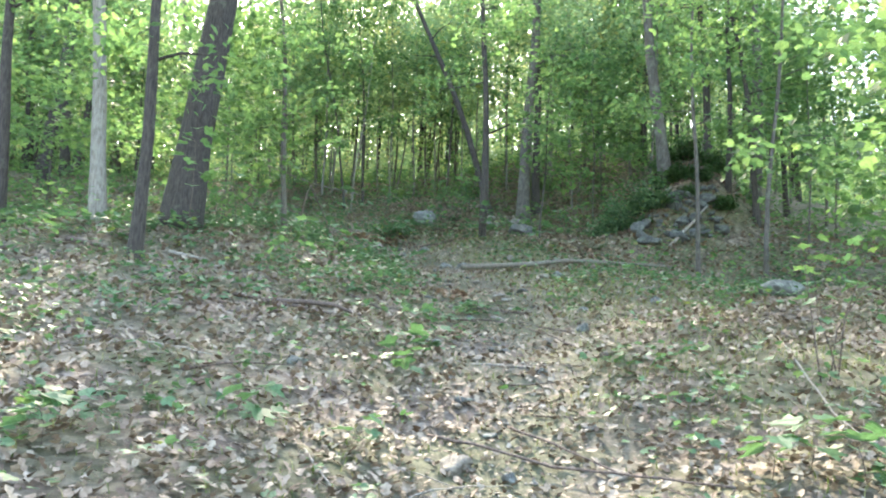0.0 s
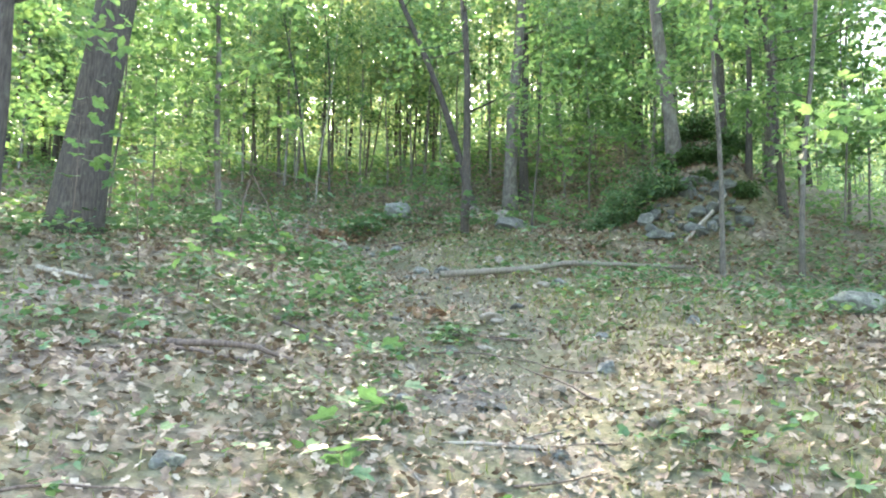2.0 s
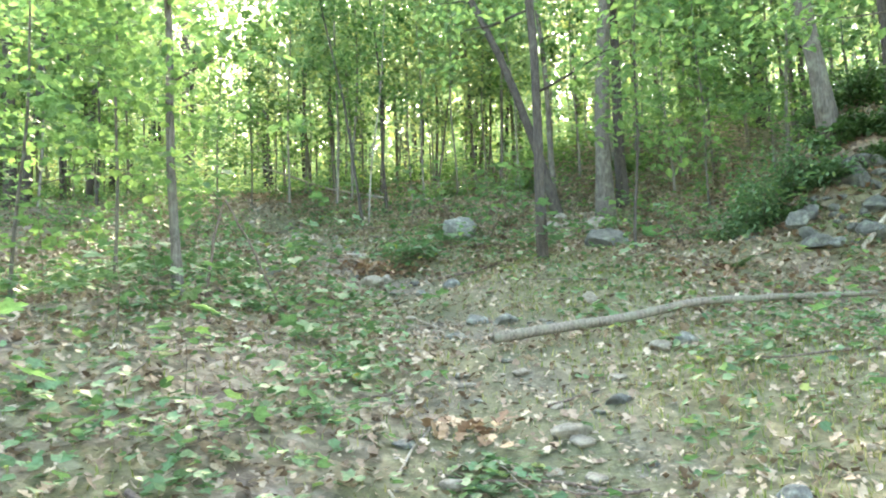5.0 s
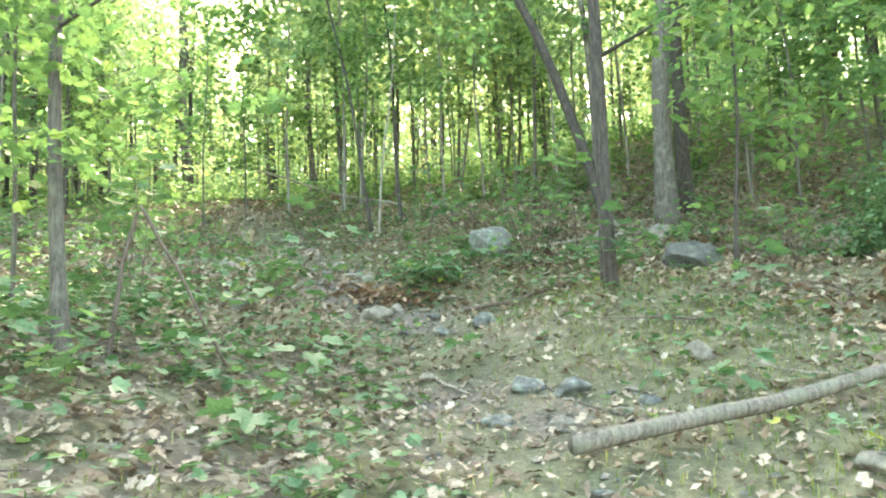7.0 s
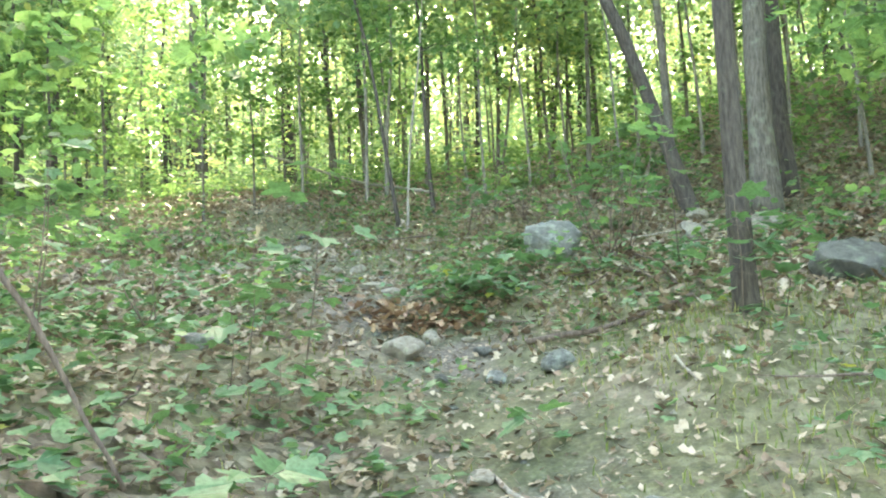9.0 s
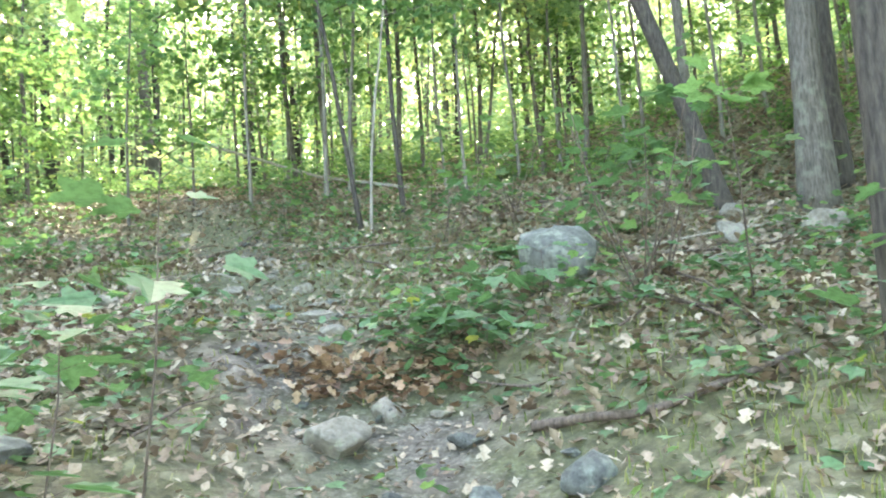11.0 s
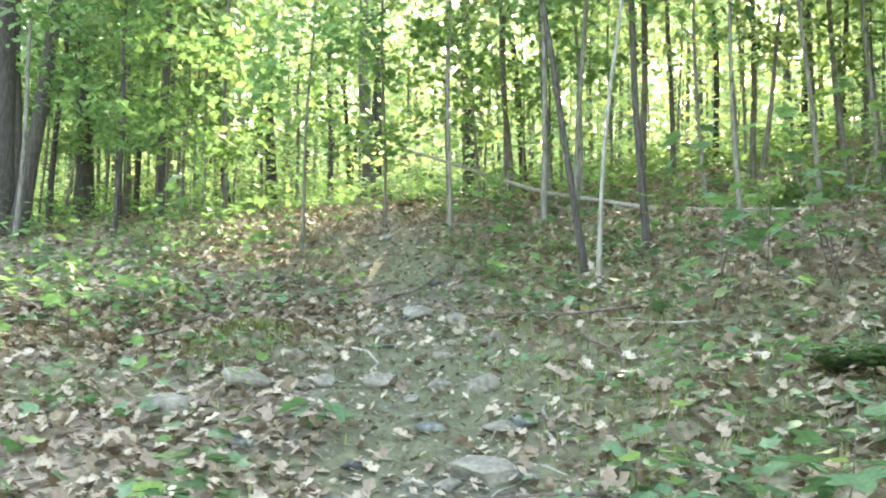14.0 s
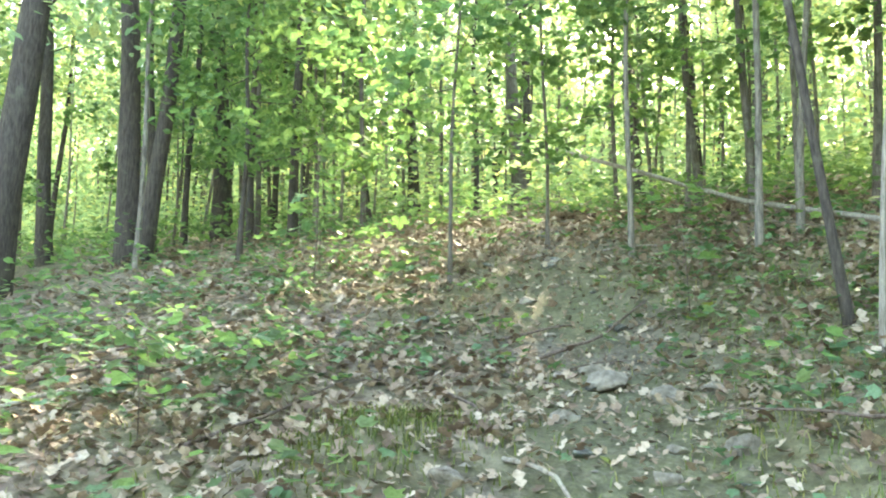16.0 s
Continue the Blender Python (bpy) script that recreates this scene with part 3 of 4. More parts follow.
build_rock("boulder", "grey rounded lichen-covered boulder beside the trail", -0.2, 18.8, (0.88, 0.78, 0.84), 5, ROCK, -15, 0.6, 9, tilt=14, cut=(0.42, 0.68))
build_rock("rock", "dark angular rock in grass behind a slim tree", 2.0, 17.0, (0.8, 0.66, 0.72), 9, ROCK_DARK, 20, 0.5, 8, cut=(0.42, 0.7))
build_rock("rock", "mossy grey slab at the side of the clearing", 4.55, 10.2, (0.75, 0.5, 0.32), 12, ROCK, 10, 0.3, 5)
ROCKS = [   # x, y, width, height
    (-1.29, 16.85, 0.42, 0.26), (0.56, 14.05, 0.36, 0.2), (0.29, 14.26, 0.3, 0.2), (1.46, 14.36, 0.25, 0.2), (1.02, 13.75, 0.18, 0.1), (0.12, 13.45, 0.25, 0.14),
    (-1.1, 17.25, 0.25, 0.18), (-0.14, 16.32, 0.29, 0.22), (-0.56, 16.36, 0.2, 0.13), (1.45, 20.6, 0.47, 0.34), (1.03, 19.2, 0.38, 0.2), (-2.45, 15.95, 0.42, 0.2),
    (0.97, 18.33, 0.2, 0.13), (2.2, 20.5, 0.5, 0.4), (-3.75, 19.62, 0.34, 0.2), (-2.04, 19.1, 0.38, 0.16), (-1.66, 18.22, 0.27, 0.13), (-1.02, 18.48, 0.24, 0.14),
    (-2.74, 20.15, 0.19, 0.11), (-3.8, 21.95, 0.36, 0.18), (-3.36, 21.8, 0.32, 0.15), (-3.76, 19.0, 0.3, 0.2), (-2.72, 21.0, 0.24, 0.16), (-3.38, 19.9, 0.19, 0.1),
    (-3.7, 20.05, 0.18, 0.12), (-3.1, 20.1, 0.26, 0.12), (-2.52, 20.28, 0.24, 0.16), (-2.2, 19.7, 0.22, 0.1), (-2.95, 20.6, 0.2, 0.1), (-4.1, 22.4, 0.26, 0.12),
    (0.19, 5.22, 0.32, 0.18), (0.55, 5.1, 0.14, 0.1), (-1.06, 6.65, 0.22, 0.16), (0.98, 10.85, 0.3, 0.12), (2.93, 10.3, 0.18, 0.16), (1.73, 8.9, 0.24, 0.14),
    (1.8, 12.5, 0.24, 0.12), (2.03, 12.6, 0.3, 0.14), (1.9, 9.85, 0.22, 0.1), (3.0, 18.6, 0.35, 0.2), (3.8, 17.0, 0.42, 0.24), (1.58, 21.3, 0.4, 0.26)]
for k, (x, y, w, h) in enumerate(ROCKS):
    build_rock("stone", "grey stone half sunk in leaves along the trail", x, y, (w, w * random.uniform(0.65, 0.95), h), 30 + k, ROCK_TAN if y > 18 or k % 3 == 0 else ROCK, random.uniform(0, 180), 0.42, 6, "stones of the trail", "stone")

# the stone heap on the bank
for k in range(64):
    f = random.uniform(0, 1)
    x, y = 4.3 + 1.75 * f + random.uniform(-0.15, 0.15), 15.95 + random.uniform(0, 1.0)
    w = 0.12 + 0.34 * random.uniform(0, 1) ** 1.6
    build_rock("heap_stone", "mossy grey field stone in a tumbled heap", x, y, (w, w * random.uniform(0.6, 0.9), w * random.uniform(0.45, 0.8)), 80 + k, ROCK if k % 9 == 0 else ROCK_DARK, random.uniform(0, 180), 0.12, 8, "stones of the heap", "stone", random.uniform(-35, 35))


# ---- fallen wood ----
def build_branch(name, label, points, r0, r1, mat, seed=0, lift=0.0, category="branch", sides=8):
    """A fallen stem that follows the ground through x, y (and height above it)."""
    rng = np.random.default_rng(seed)
    p = [Vector((x, y, ground_z(x, y) + h)) for x, y, h in points]
    dense = []
    for a, b in zip(p, p[1:]):
        for f in (0, 0.25, 0.5, 0.75):
            dense.append(a.lerp(b, f) + Vector(rng.normal(0, r0 * 0.22, 3)))
    dense.append(p[-1])
    n = len(dense)
    org = dense[0].copy()
    v, fa = tube([q - org for q in dense], [r0 + (r1 - r0) * i / (n - 1) for i in range(n)], sides, 0.05, seed)
    ob = new(name, raw_mesh(name, v, fa, mat, True))
    ob.matrix_basis = Matrix.Translation(org)
    return tagged(ob, label, category)


build_branch("fallen_log", "long bare grey log lying across the trail edge", [(0.5, 12.45, 0.14), (1.5, 12.98, 0.12), (2.4, 13.42, 0.1), (3.3, 13.86, 0.1), (4.24, 14.3, 0.1)], 0.046, 0.026, LOGWOOD, 1, category="log")
build_branch("fallen_pole", "pale fallen pole propped slanting among saplings", [(-2.2, 24.7, 0.05), (-3.9, 25.7, 0.2), (-6.3, 26.4, 0.97)], 0.03, 0.024, BARK_PALE, 2)
build_branch("fallen_pole", "thin dead pole lying on the leafy slope", [(-0.7, 23.6, 0.06), (-2.2, 25.2, 0.1)], 0.018, 0.012, DEADWOOD, 3)
build_branch("fallen_branch", "thin dark branch lying on leaf litter", [(-2.1, 8.3, 0.03), (-1.5, 8.15, 0.04), (-0.85, 8.15, 0.02)], 0.022, 0.01, TWIG, 4)
build_branch("fallen_branch", "curved dark branch lying across the trail", [(-0.35, 16.8, 0.02), (0.2, 16.6, 0.03), (0.8, 16.7, 0.08)], 0.024, 0.012, TWIG, 5)
build_branch("leaning_branch", "grey dead branch leaning on the stone heap", [(4.8, 15.85, 0.03), (5.25, 16.1, 0.2), (5.75, 16.4, 0.25)], 0.035, 0.022, DEADWOOD, 7)
STICKS = [   # what it is, thickness, points on the ground
    ("long pale curved stick lying on leaf litter", 0.012, [(3.31, 7.56), (2.94, 6.31), (2.72, 5.4), (2.69, 4.56)]),
    ("thin dark branch lying across the trail", 0.013, [(0.03, 5.67), (0.38, 5.46), (0.8, 5.14), (1.27, 4.86), (1.72, 4.43)]),
    ("short dark stick on the leafy trail", 0.012, [(0.6, 5.88), (0.87, 5.47), (1.22, 5.02)]),
    ("short grey stick in leaf litter", 0.01, [(-0.7, 4.89), (-0.46, 4.42)]),
    ("rotting dark branch beside a slender tree", 0.035, [(-4.31, 9.46), (-3.67, 9.25)]),
    ("rotting dark branch between two tree trunks", 0.035, [(-4.3, 10.5), (-3.85, 10.55)]),
    ("rotting dark branch at the foot of the oak", 0.03, [(-3.12, 9.56), (-2.64, 9.57)]),
    ("dark branch lying on brown leaves", 0.018, [(-1.04, 9.49), (-0.41, 9.23)]),
    ("stout dark branch lying in dead leaves", 0.03, [(-1.6, 8.2), (-1.02, 8.3), (-0.69, 8.33)]),
    ("thin dark stick on the trail", 0.01, [(0.02, 10.07), (0.29, 9.64)]),
    ("long dark stick in shaded litter", 0.02, [(-7.0, 19.6), (-6.74, 19.9), (-6.4, 20.5)]),
    ("long dark stick in shaded litter", 0.022, [(-7.34, 19.66), (-7.12, 19.99), (-6.7, 20.6)]),
    ("long grey stick in shaded litter", 0.018, [(-6.6, 19.3), (-6.32, 19.86), (-6.0, 20.1)]),
    ("thin dark stick beside a mossy hummock", 0.014, [(-4.95, 19.66), (-5.0, 20.22), (-5.1, 20.99)]),
    ("curved dark stick on the trail's shoulder", 0.016, [(-4.54, 22.47), (-4.25, 22.95), (-4.12, 23.48)]),
    ("dark stick in the sunlit patch", 0.015, [(-8.6, 21.9), (-7.6, 22.3), (-6.6, 22.9)]),
    ("dark stick in the sunlit patch", 0.012, [(-7.9, 22.6), (-7.0, 23.1)]),
    ("bare grey stick beside the boulder", 0.01, [(0.12, 17.5), (0.4, 17.7), (0.7, 17.1)]),
    ("long bare branch lying over stones on the slope", 0.016, [(0.41, 20.3), (1.1, 20.55), (1.9, 20.85), (2.7, 21.2)]),
    ("long bare branch lying over leaves on the slope", 0.014, [(0.72, 20.1), (1.2, 20.0), (1.8, 20.15)]),
    ("thin bare branch beside the boulder", 0.012, [(0.5, 18.6), (0.66, 17.9), (0.76, 17.03)]),
    ("short stick on mossy soil", 0.012, [(0.52, 15.58), (0.58, 15.27)]),
    ("thin curved stick in leaf litter", 0.01, [(-0.01, 17.89), (0.29, 17.78), (0.52, 17.53)]),
    ("thin bare branch beside a clump of stems", 0.01, [(-0.02, 17.99), (0.3, 17.75), (0.62, 17.43)]),
    ("thin stick lying on the boulder's leaves", 0.008, [(-0.15, 17.56), (0.01, 18.07)]),
]
for k, (label, r0, line) in enumerate(STICKS):
    build_branch("fallen_stick", label, [(a, b, r0 + 0.02 + 0.03 * (0 < i < len(line) - 1)) for i, (a, b) in enumerate(line)], r0, r0 * 0.5, DEADWOOD if k % 3 == 0 else TWIG, 40 + k, sides=6)


def build_stem_clump(x, y, seed, h=1.5, count=4):
    """A few thin stems from one root, with sparse leaves."""
    rng = np.random.default_rng(seed)
    ob = thing("stem_clump", pose(x, y, ground_z(x, y) - 0.03), "clump of thin bare stems with sparse pale leaves", "shrub", "clumps of stems")
    for k in range(count):
        a = rng.uniform(0, 6.28)
        tip = Vector((math.cos(a) * 0.3 * h, math.sin(a) * 0.3 * h, h * rng.uniform(0.6, 1.1)))
        base = Vector((rng.normal(0, 0.05), rng.normal(0, 0.05), 0))
        mid = base.lerp(tip, 0.5) + Vector(rng.normal(0, 0.04, 3))
        st = part("stem", raw_mesh("stem", *tube([base, mid, tip], [0.007, 0.005, 0.002], 6), TWIG, True), ob)
        for j in range(6):
            p = mid.lerp(tip, rng.uniform(0, 1)) + Vector(rng.normal(0, 0.09, 3))
            lf = part("leaf", MAPLE_LEAVES[2 + j % 2], st)
            lf.matrix_basis = pose(*p, rng.normal(-8, 15), rng.normal(0, 15), rng.uniform(0, 360)) @ Matrix.Scale(rng.uniform(0.45, 0.8), 4)
    return ob


CLUMPS = [(0.32, 18.0, 1.4), (0.5, 18.35, 1.1), (-0.55, 21.6, 1.1), (-1.2, 21.2, 0.8), (0.3, 21.9, 1.2), (3.05, 6.1, 1.0), (2.9, 16.6, 0.9), (-3.0, 16.4, 0.9)]
build_branch("bent_sapling", "broken sapling bent over to the ground", [(-2.24, 13.37, -0.05), (-2.2, 13.42, 0.6), (-2.1, 13.45, 1.02), (-1.85, 13.6, 0.6), (-1.65, 13.75, 0.15)], 0.018, 0.008, TWIG, 8)

# ---- small plants ----
def leaf_shape(name, size, mat, outline):
    one = np.zeros((1, 3))
    return leaves(name, one, np.array([size]), np.zeros(1), np.zeros(1), np.zeros(1), mat, outline, 0.18, -0.12)


MAPLE_LEAVES = [leaf_shape("leaf", s, m, LEAF_MAPLE) for s, m in ((0.15, GREEN), (0.12, GREEN), (0.17, GREEN_LOW), (0.12, GREEN_LOW))]


def build_maple_sapling(x, y, h, seed, pale=False):
    """A small maple: a thin stem, stalks, and broad leaves held level in tiers."""
    rng = np.random.default_rng(seed)
    ob = thing("maple_sapling", pose(x, y, ground_z(x, y) - 0.02), "small maple sapling with broad level green leaves", "sapling", "maple saplings")
    lean = rng.normal(0, 0.12, 2)
    top = Vector((lean[0] * h, lean[1] * h, h))
    part("stem", raw_mesh("stem", *tube([(0, 0, 0), top * 0.5 + Vector((0.02, 0.01, 0)), top], [0.002 + 0.0032 * h, 0.002 + 0.002 * h, 0.0015], 5), TWIG, True), ob)
    for k in range(int(5 + 8 * h)):
        f = rng.uniform(0.4, 1) if k else 1.0
        a = k * 2.4 + rng.uniform(-0.4, 0.4)
        r = (0.06 + 0.26 * h * (1.15 - f)) * rng.uniform(0.5, 1.2)
        base = top * f
        tip = base + Vector((math.cos(a) * r, math.sin(a) * r, 0.02 + 0.1 * r))
        stalk = part("stalk", raw_mesh("stalk", *tube([base, tip], [0.002, 0.0012], 4), TWIG), ob)
        me = MAPLE_LEAVES[(2 if pale else 0) + k % 2]
        lf = part("leaf", me, stalk)
        lf.matrix_basis = pose(*tip, math.degrees(rng.normal(-0.12, 0.25)), math.degrees(rng.normal(0, 0.25)), math.degrees(a) - 90) @ Matrix.Scale(rng.uniform(0.75, 1.15), 4)
    return ob


SAPLINGS = [(-1.7, 9.4, 0.7), (-2.5, 10.3, 1.3), (-3.1, 10.1, 1.5), (-1.3, 10.7, 0.5), (-2.1, 11.4, 0.7), (-1.65, 15.7, 1.3), (-1.9, 15.2, 0.6), (-2.7, 14.6, 1.2), (-3.3, 15.5, 1.3),
            (-2.0, 15.7, 0.8), (0.3, 17.9, 1.2), (0.85, 17.6, 1.4), (0.45, 18.5, 0.8), (-0.95, 13.3, 0.45), (-5.2, 19.6, 0.6), (-4.8, 18.7, 0.4), (1.2, 15.95, 0.5), (2.1, 15.0, 0.5),
            (-3.7, 23.3, 1.0), (-1.6, 22.4, 1.1), (-1.0, 21.9, 1.1), (-0.4, 23.0, 1.3), (0.75, 21.0, 0.9), (3.3, 12.8, 0.5), (4.2, 8.6, 0.9), (-2.2, 12.3, 0.6), (-3.4, 12.6, 0.9), (-4.2, 13.4, 1.2),
            (0.1, 20.2, 0.5), (-0.7, 18.4, 0.35), (-0.55, 18.0, 0.3), (-0.8, 17.7, 0.3), (-0.3, 18.2, 0.35), (3.0, 17.2, 0.7), (3.6, 18.4, 0.8), (-1.0, 5.0, 0.3), (-0.2, 6.6, 0.25), (0.0, 7.6, 0.25), (-0.1, 8.9, 0.22), (2.18, 4.63, 0.3), (1.95, 4.6, 0.25),
            (2.42, 4.47, 0.3), (-1.91, 4.18, 0.25), (-0.39, 5.2, 0.22), (-0.23, 7.2, 0.25), (-2.06, 12.6, 0.4), (-1.06, 12.7, 0.35), (-1.53, 14.9, 0.55), (1.57, 13.6, 0.25), (-0.23, 15.0, 0.2), (-6.0, 20.2, 0.35),
            (-5.6, 20.6, 0.3), (-1.6, 21.05, 0.3), (-0.7, 21.4, 0.6), (-1.04, 17.75, 0.3), (-0.65, 17.6, 0.3), (-0.85, 17.95, 0.3), (-2.9, 19.1, 0.15), (-6.9, 22.5, 1.1), (-7.3, 23.0, 0.9), (-6.5, 23.1, 0.8), (-5.9, 22.7, 0.5), (0.98, 16.02, 0.75), (1.12, 16.05, 0.6)]
for k, (x, y, h) in enumerate(SAPLINGS):
    build_maple_sapling(x, y, h, 500 + k, k % 3 == 1 or h < 0.4 or 14 < y < 16.5)


def build_fern(name, label, x, y, size, count, seed, mat=FERN):
    """Arching fronds from one root, each with small leaflets down both sides."""
    rng = np.random.default_rng(seed)
    ob = thing(name, pose(x, y, ground_z(x, y) - 0.01), label, "fern")
    for k in range(count):
        a = 2 * math.pi * k / count + rng.uniform(-0.3, 0.3)
        ln = size * rng.uniform(0.7, 1.1)
        rise = rng.uniform(0.5, 1.0)
        pts = [Vector((math.cos(a) * ln * f, math.sin(a) * ln * f, ln * rise * (1.5 * f - 1.15 * f * f))) for f in np.linspace(0, 1, 12)]
        w, hd, sz = [], [], []
        for j, p in enumerate(pts[2:]):
            for side in (1, -1):
                w.append(p)
                hd.append(a - 1.57 + side * 1.15)
                sz.append(0.3 * ln * (1 - j / 10.5))
        n = len(w)
        part("frond", leaves("frond", np.array([tuple(p) for p in w]), np.array(sz), np.array(hd), rng.normal(-0.15, 0.1, n), np.zeros(n), mat), ob)
    return ob


build_fern("fern", "dark green fern clump behind the grey boulder", -0.55, 20.1, 0.42, 14, 1)
build_fern("fern", "dark green fern tuft on the leafy slope", 0.6, 20.9, 0.35, 11, 2)
build_fern("fern", "green fern at the foot of the slope", 3.2, 15.4, 0.3, 10, 3)


def build_shrub(name, label, x, y, size, seed, mat=FERN):
    """A rounded low shrub: stems that fan out, and small leaves over them."""
    rng = np.random.default_rng(seed)
    ob = thing(name, pose(x, y, ground_z(x, y) - 0.02), label, "shrub")
    ends = []
    for k in range(14):
        a, e = rng.uniform(0, 6.28), rng.uniform(0.35, 1.45)
        tip = Vector((math.cos(a) * math.cos(e), math.sin(a) * math.cos(e), 0.85 * math.sin(e))) * size * rng.uniform(0.45, 1.3)
        part("stem", raw_mesh("stem", *tube([(0, 0, 0), tip * 0.5 + Vector((0, 0, 0.08 * size)), tip], [0.012, 0.008, 0.003], 5), TWIG, True), ob)
        ends += [tuple(tip), tuple(tip * 0.72), tuple(tip * 0.45)]
    part("foliage", spray_crown("foliage", rng, ends, 34, 0.075, mat, LEAF_SIMPLE, 0.4 * size, 0.1 * size), ob)
    return ob


for k, (x, y, w) in enumerate([(3.75, 17.0, 0.55), (4.15, 17.25, 0.7), (4.6, 17.35, 0.75), (4.9, 17.0, 0.5), (4.3, 17.9, 0.6)]):
    build_shrub("bank_shrub", "rounded dark green shrub growing on the stony bank", x, y, w, 60 + k, GREEN_LOW)
for k, (x, y, w) in enumerate([(4.55, 16.75, 0.28), (5.45, 17.2, 0.34), (6.15, 16.6, 0.34), (5.1, 17.4, 0.4), (5.65, 17.6, 0.5), (6.15, 17.35, 0.45), (5.35, 18.0, 0.5), (5.45, 16.85, 0.3), (5.8, 17.05, 0.34), (5.0, 16.95, 0.28)]):
    build_shrub("heap_bramble", "low dark bramble growing between the heaped stones", x, y, w, 70 + k, FERN)
for k, (x, y, w) in enumerate([(-0.8, 25.2, 0.5), (1.0, 24.2, 0.5), (3.4, 24.4, 0.5)]):
    build_shrub("slope_shrub", "green leafy shrub on the leaf-covered slope", x, y, w, 80 + k, GREEN)

for k, (x, y, h) in enumerate(CLUMPS):
    build_stem_clump(x, y, 640 + k, h)

# twigs that lie about
for k in range(5):
    r = np.random.default_rng(900 + k)
    pts, a = [Vector((0, 0, 0))], 0.0
    for j in range(6):
        a += r.normal(0, 0.25)
        pts.append(pts[-1] + Vector((math.cos(a), math.sin(a), r.normal(0, 0.04))) * 0.12)
    TWIG_MESHES = [] if k == 0 else TWIG_MESHES
    TWIG_MESHES.append(raw_mesh("twig", *tube(pts, [0.009 - 0.0011 * j for j in range(7)], 5), TWIG if k % 3 else DEADWOOD, True))
r = np.random.default_rng(77)
for k in range(150):
    y = r.uniform(2.5, 26)
    x = np.interp(y, TRAIL_Y, TRAIL_X) + r.normal(0, 2.6)
    slope_y = math.degrees(math.atan(SLOPE_Y))
    turn = r.uniform(0, 360)
    ob = new("twig", TWIG_MESHES[k % 5])
    s_ = r.uniform(0.5, 1.7)
    ob.matrix_basis = Matrix.Translation((x, y, ground_z(x, y) + 0.018)) @ pose(0, 0, 0, slope_y, 0, 0) @ pose(0, 0, 0, 0, 0, turn) @ Matrix.Scale(s_, 4)
    tagged(ob, "dead twig lying on leaf litter", "twig", "twigs on the ground")

# stones bedded in the trail
STONE_MESHES = []
for k in range(6):
    ob = build_rock("trail_stone", "flat grey-brown stone bedded in the worn trail", 0, 0, (0.2, 0.15, 0.09), 200 + k, (ROCK_TAN, ROCK, ROCK_TAN, ROCK_DARK, ROCK, ROCK_TAN)[k], 0, 0.3, 6, "stones bedded in the trail", "stone")
    STONE_MESHES.append(ob)
for k in range(170):
    y = r.uniform(3, 26)
    x = np.interp(y, TRAIL_Y, TRAIL_X) + r.normal(0, 0.55)
    ob = STONE_MESHES[k] if k < 6 else copy_thing(STONE_MESHES[k % 6], pose(0, 0, 0))
    s_ = r.uniform(0.2, 1.0) ** 1.5 * 1.15
    ob.matrix_basis = pose(x, y, ground_z(x, y) + 0.012 * s_, r.uniform(5, 25), 0, r.uniform(0, 360)) @ Matrix.Scale(max(s_, 0.2), 4)

# ---- litter, seedlings, grass ----
def scatter(rng, n, box, keep):
    x, y = rng.uniform(box[0], box[1], n), rng.uniform(box[2], box[3], n)
    k = rng.uniform(0, 1, n) < keep(x, y)
    x, y = x[k], y[k]
    return x, y, height(x, y) + bumps(x, y)


def drifts(x, y):
    return 0.5 + 0.5 * np.sin(1.3 * x + 0.9 * np.sin(1.1 * y)) * np.sin(1.2 * y + 0.5)


def green_patches(x, y):
    return np.clip(0.4 + 0.6 * np.sin(0.9 * x + 1.7) * np.sin(0.8 * y + 0.4 * x) + 0.35 * np.sin(2.3 * x - 1.4 * y), 0.04, 1)


rng = np.random.default_rng(21)


def strew(name, label, x, y, z, lo, hi, lift, mat, outline):
    n = len(x)
    me = leaves(name, np.stack([x, y, z + rng.uniform(0.002, lift, n)], -1), rng.uniform(lo, hi, n), rng.uniform(0, 6.28, n), rng.normal(0.22, 0.3, n), rng.normal(0, 0.38, n), mat, outline, 0.3, 0.15)
    tagged(new(name, me), label, "leaves", kind="stuff")


def wide(x, y):
    """Thins out away from the line walked."""
    return np.clip(1.25 - np.abs(x - np.interp(y, TRAIL_Y, TRAIL_X)) / 12, 0.25, 1)


strew("leaf_litter", "dry tan and brown oak leaves strewn over the ground", *scatter(rng, 190000, (-12, 10, 0.5, 31), lambda x, y: (0.2 + 0.25 * (y < 9) + 0.55 * off_trail(x, y)) * (0.5 + 0.5 * drifts(x, y)) * (1 - 0.6 * moss_beds(x, y)) * wide(x, y)), 0.04, 0.095, 0.035, DEAD, LEAF_LOBED)
strew("leaf_scraps", "small broken pieces of dead leaf and chips on the trail", *scatter(rng, 130000, (-8, 6, 1.0, 27), lambda x, y: (0.75 - 0.35 * off_trail(x, y)) * wide(x, y)), 0.02, 0.06, 0.025, DEAD, LEAF_PLAIN)
strew("russet_leaves", "drift of orange-brown dead leaves beside the trail", *scatter(rng, 3600, (-2.2, -0.35, 16.9, 18.3), lambda x, y: 0.8 * np.exp(-((x + 1.28) / 0.52) ** 4 - ((y - 17.55) / 0.2) ** 2)), 0.05, 0.1, 0.1, RUSSET, LEAF_LOBED)
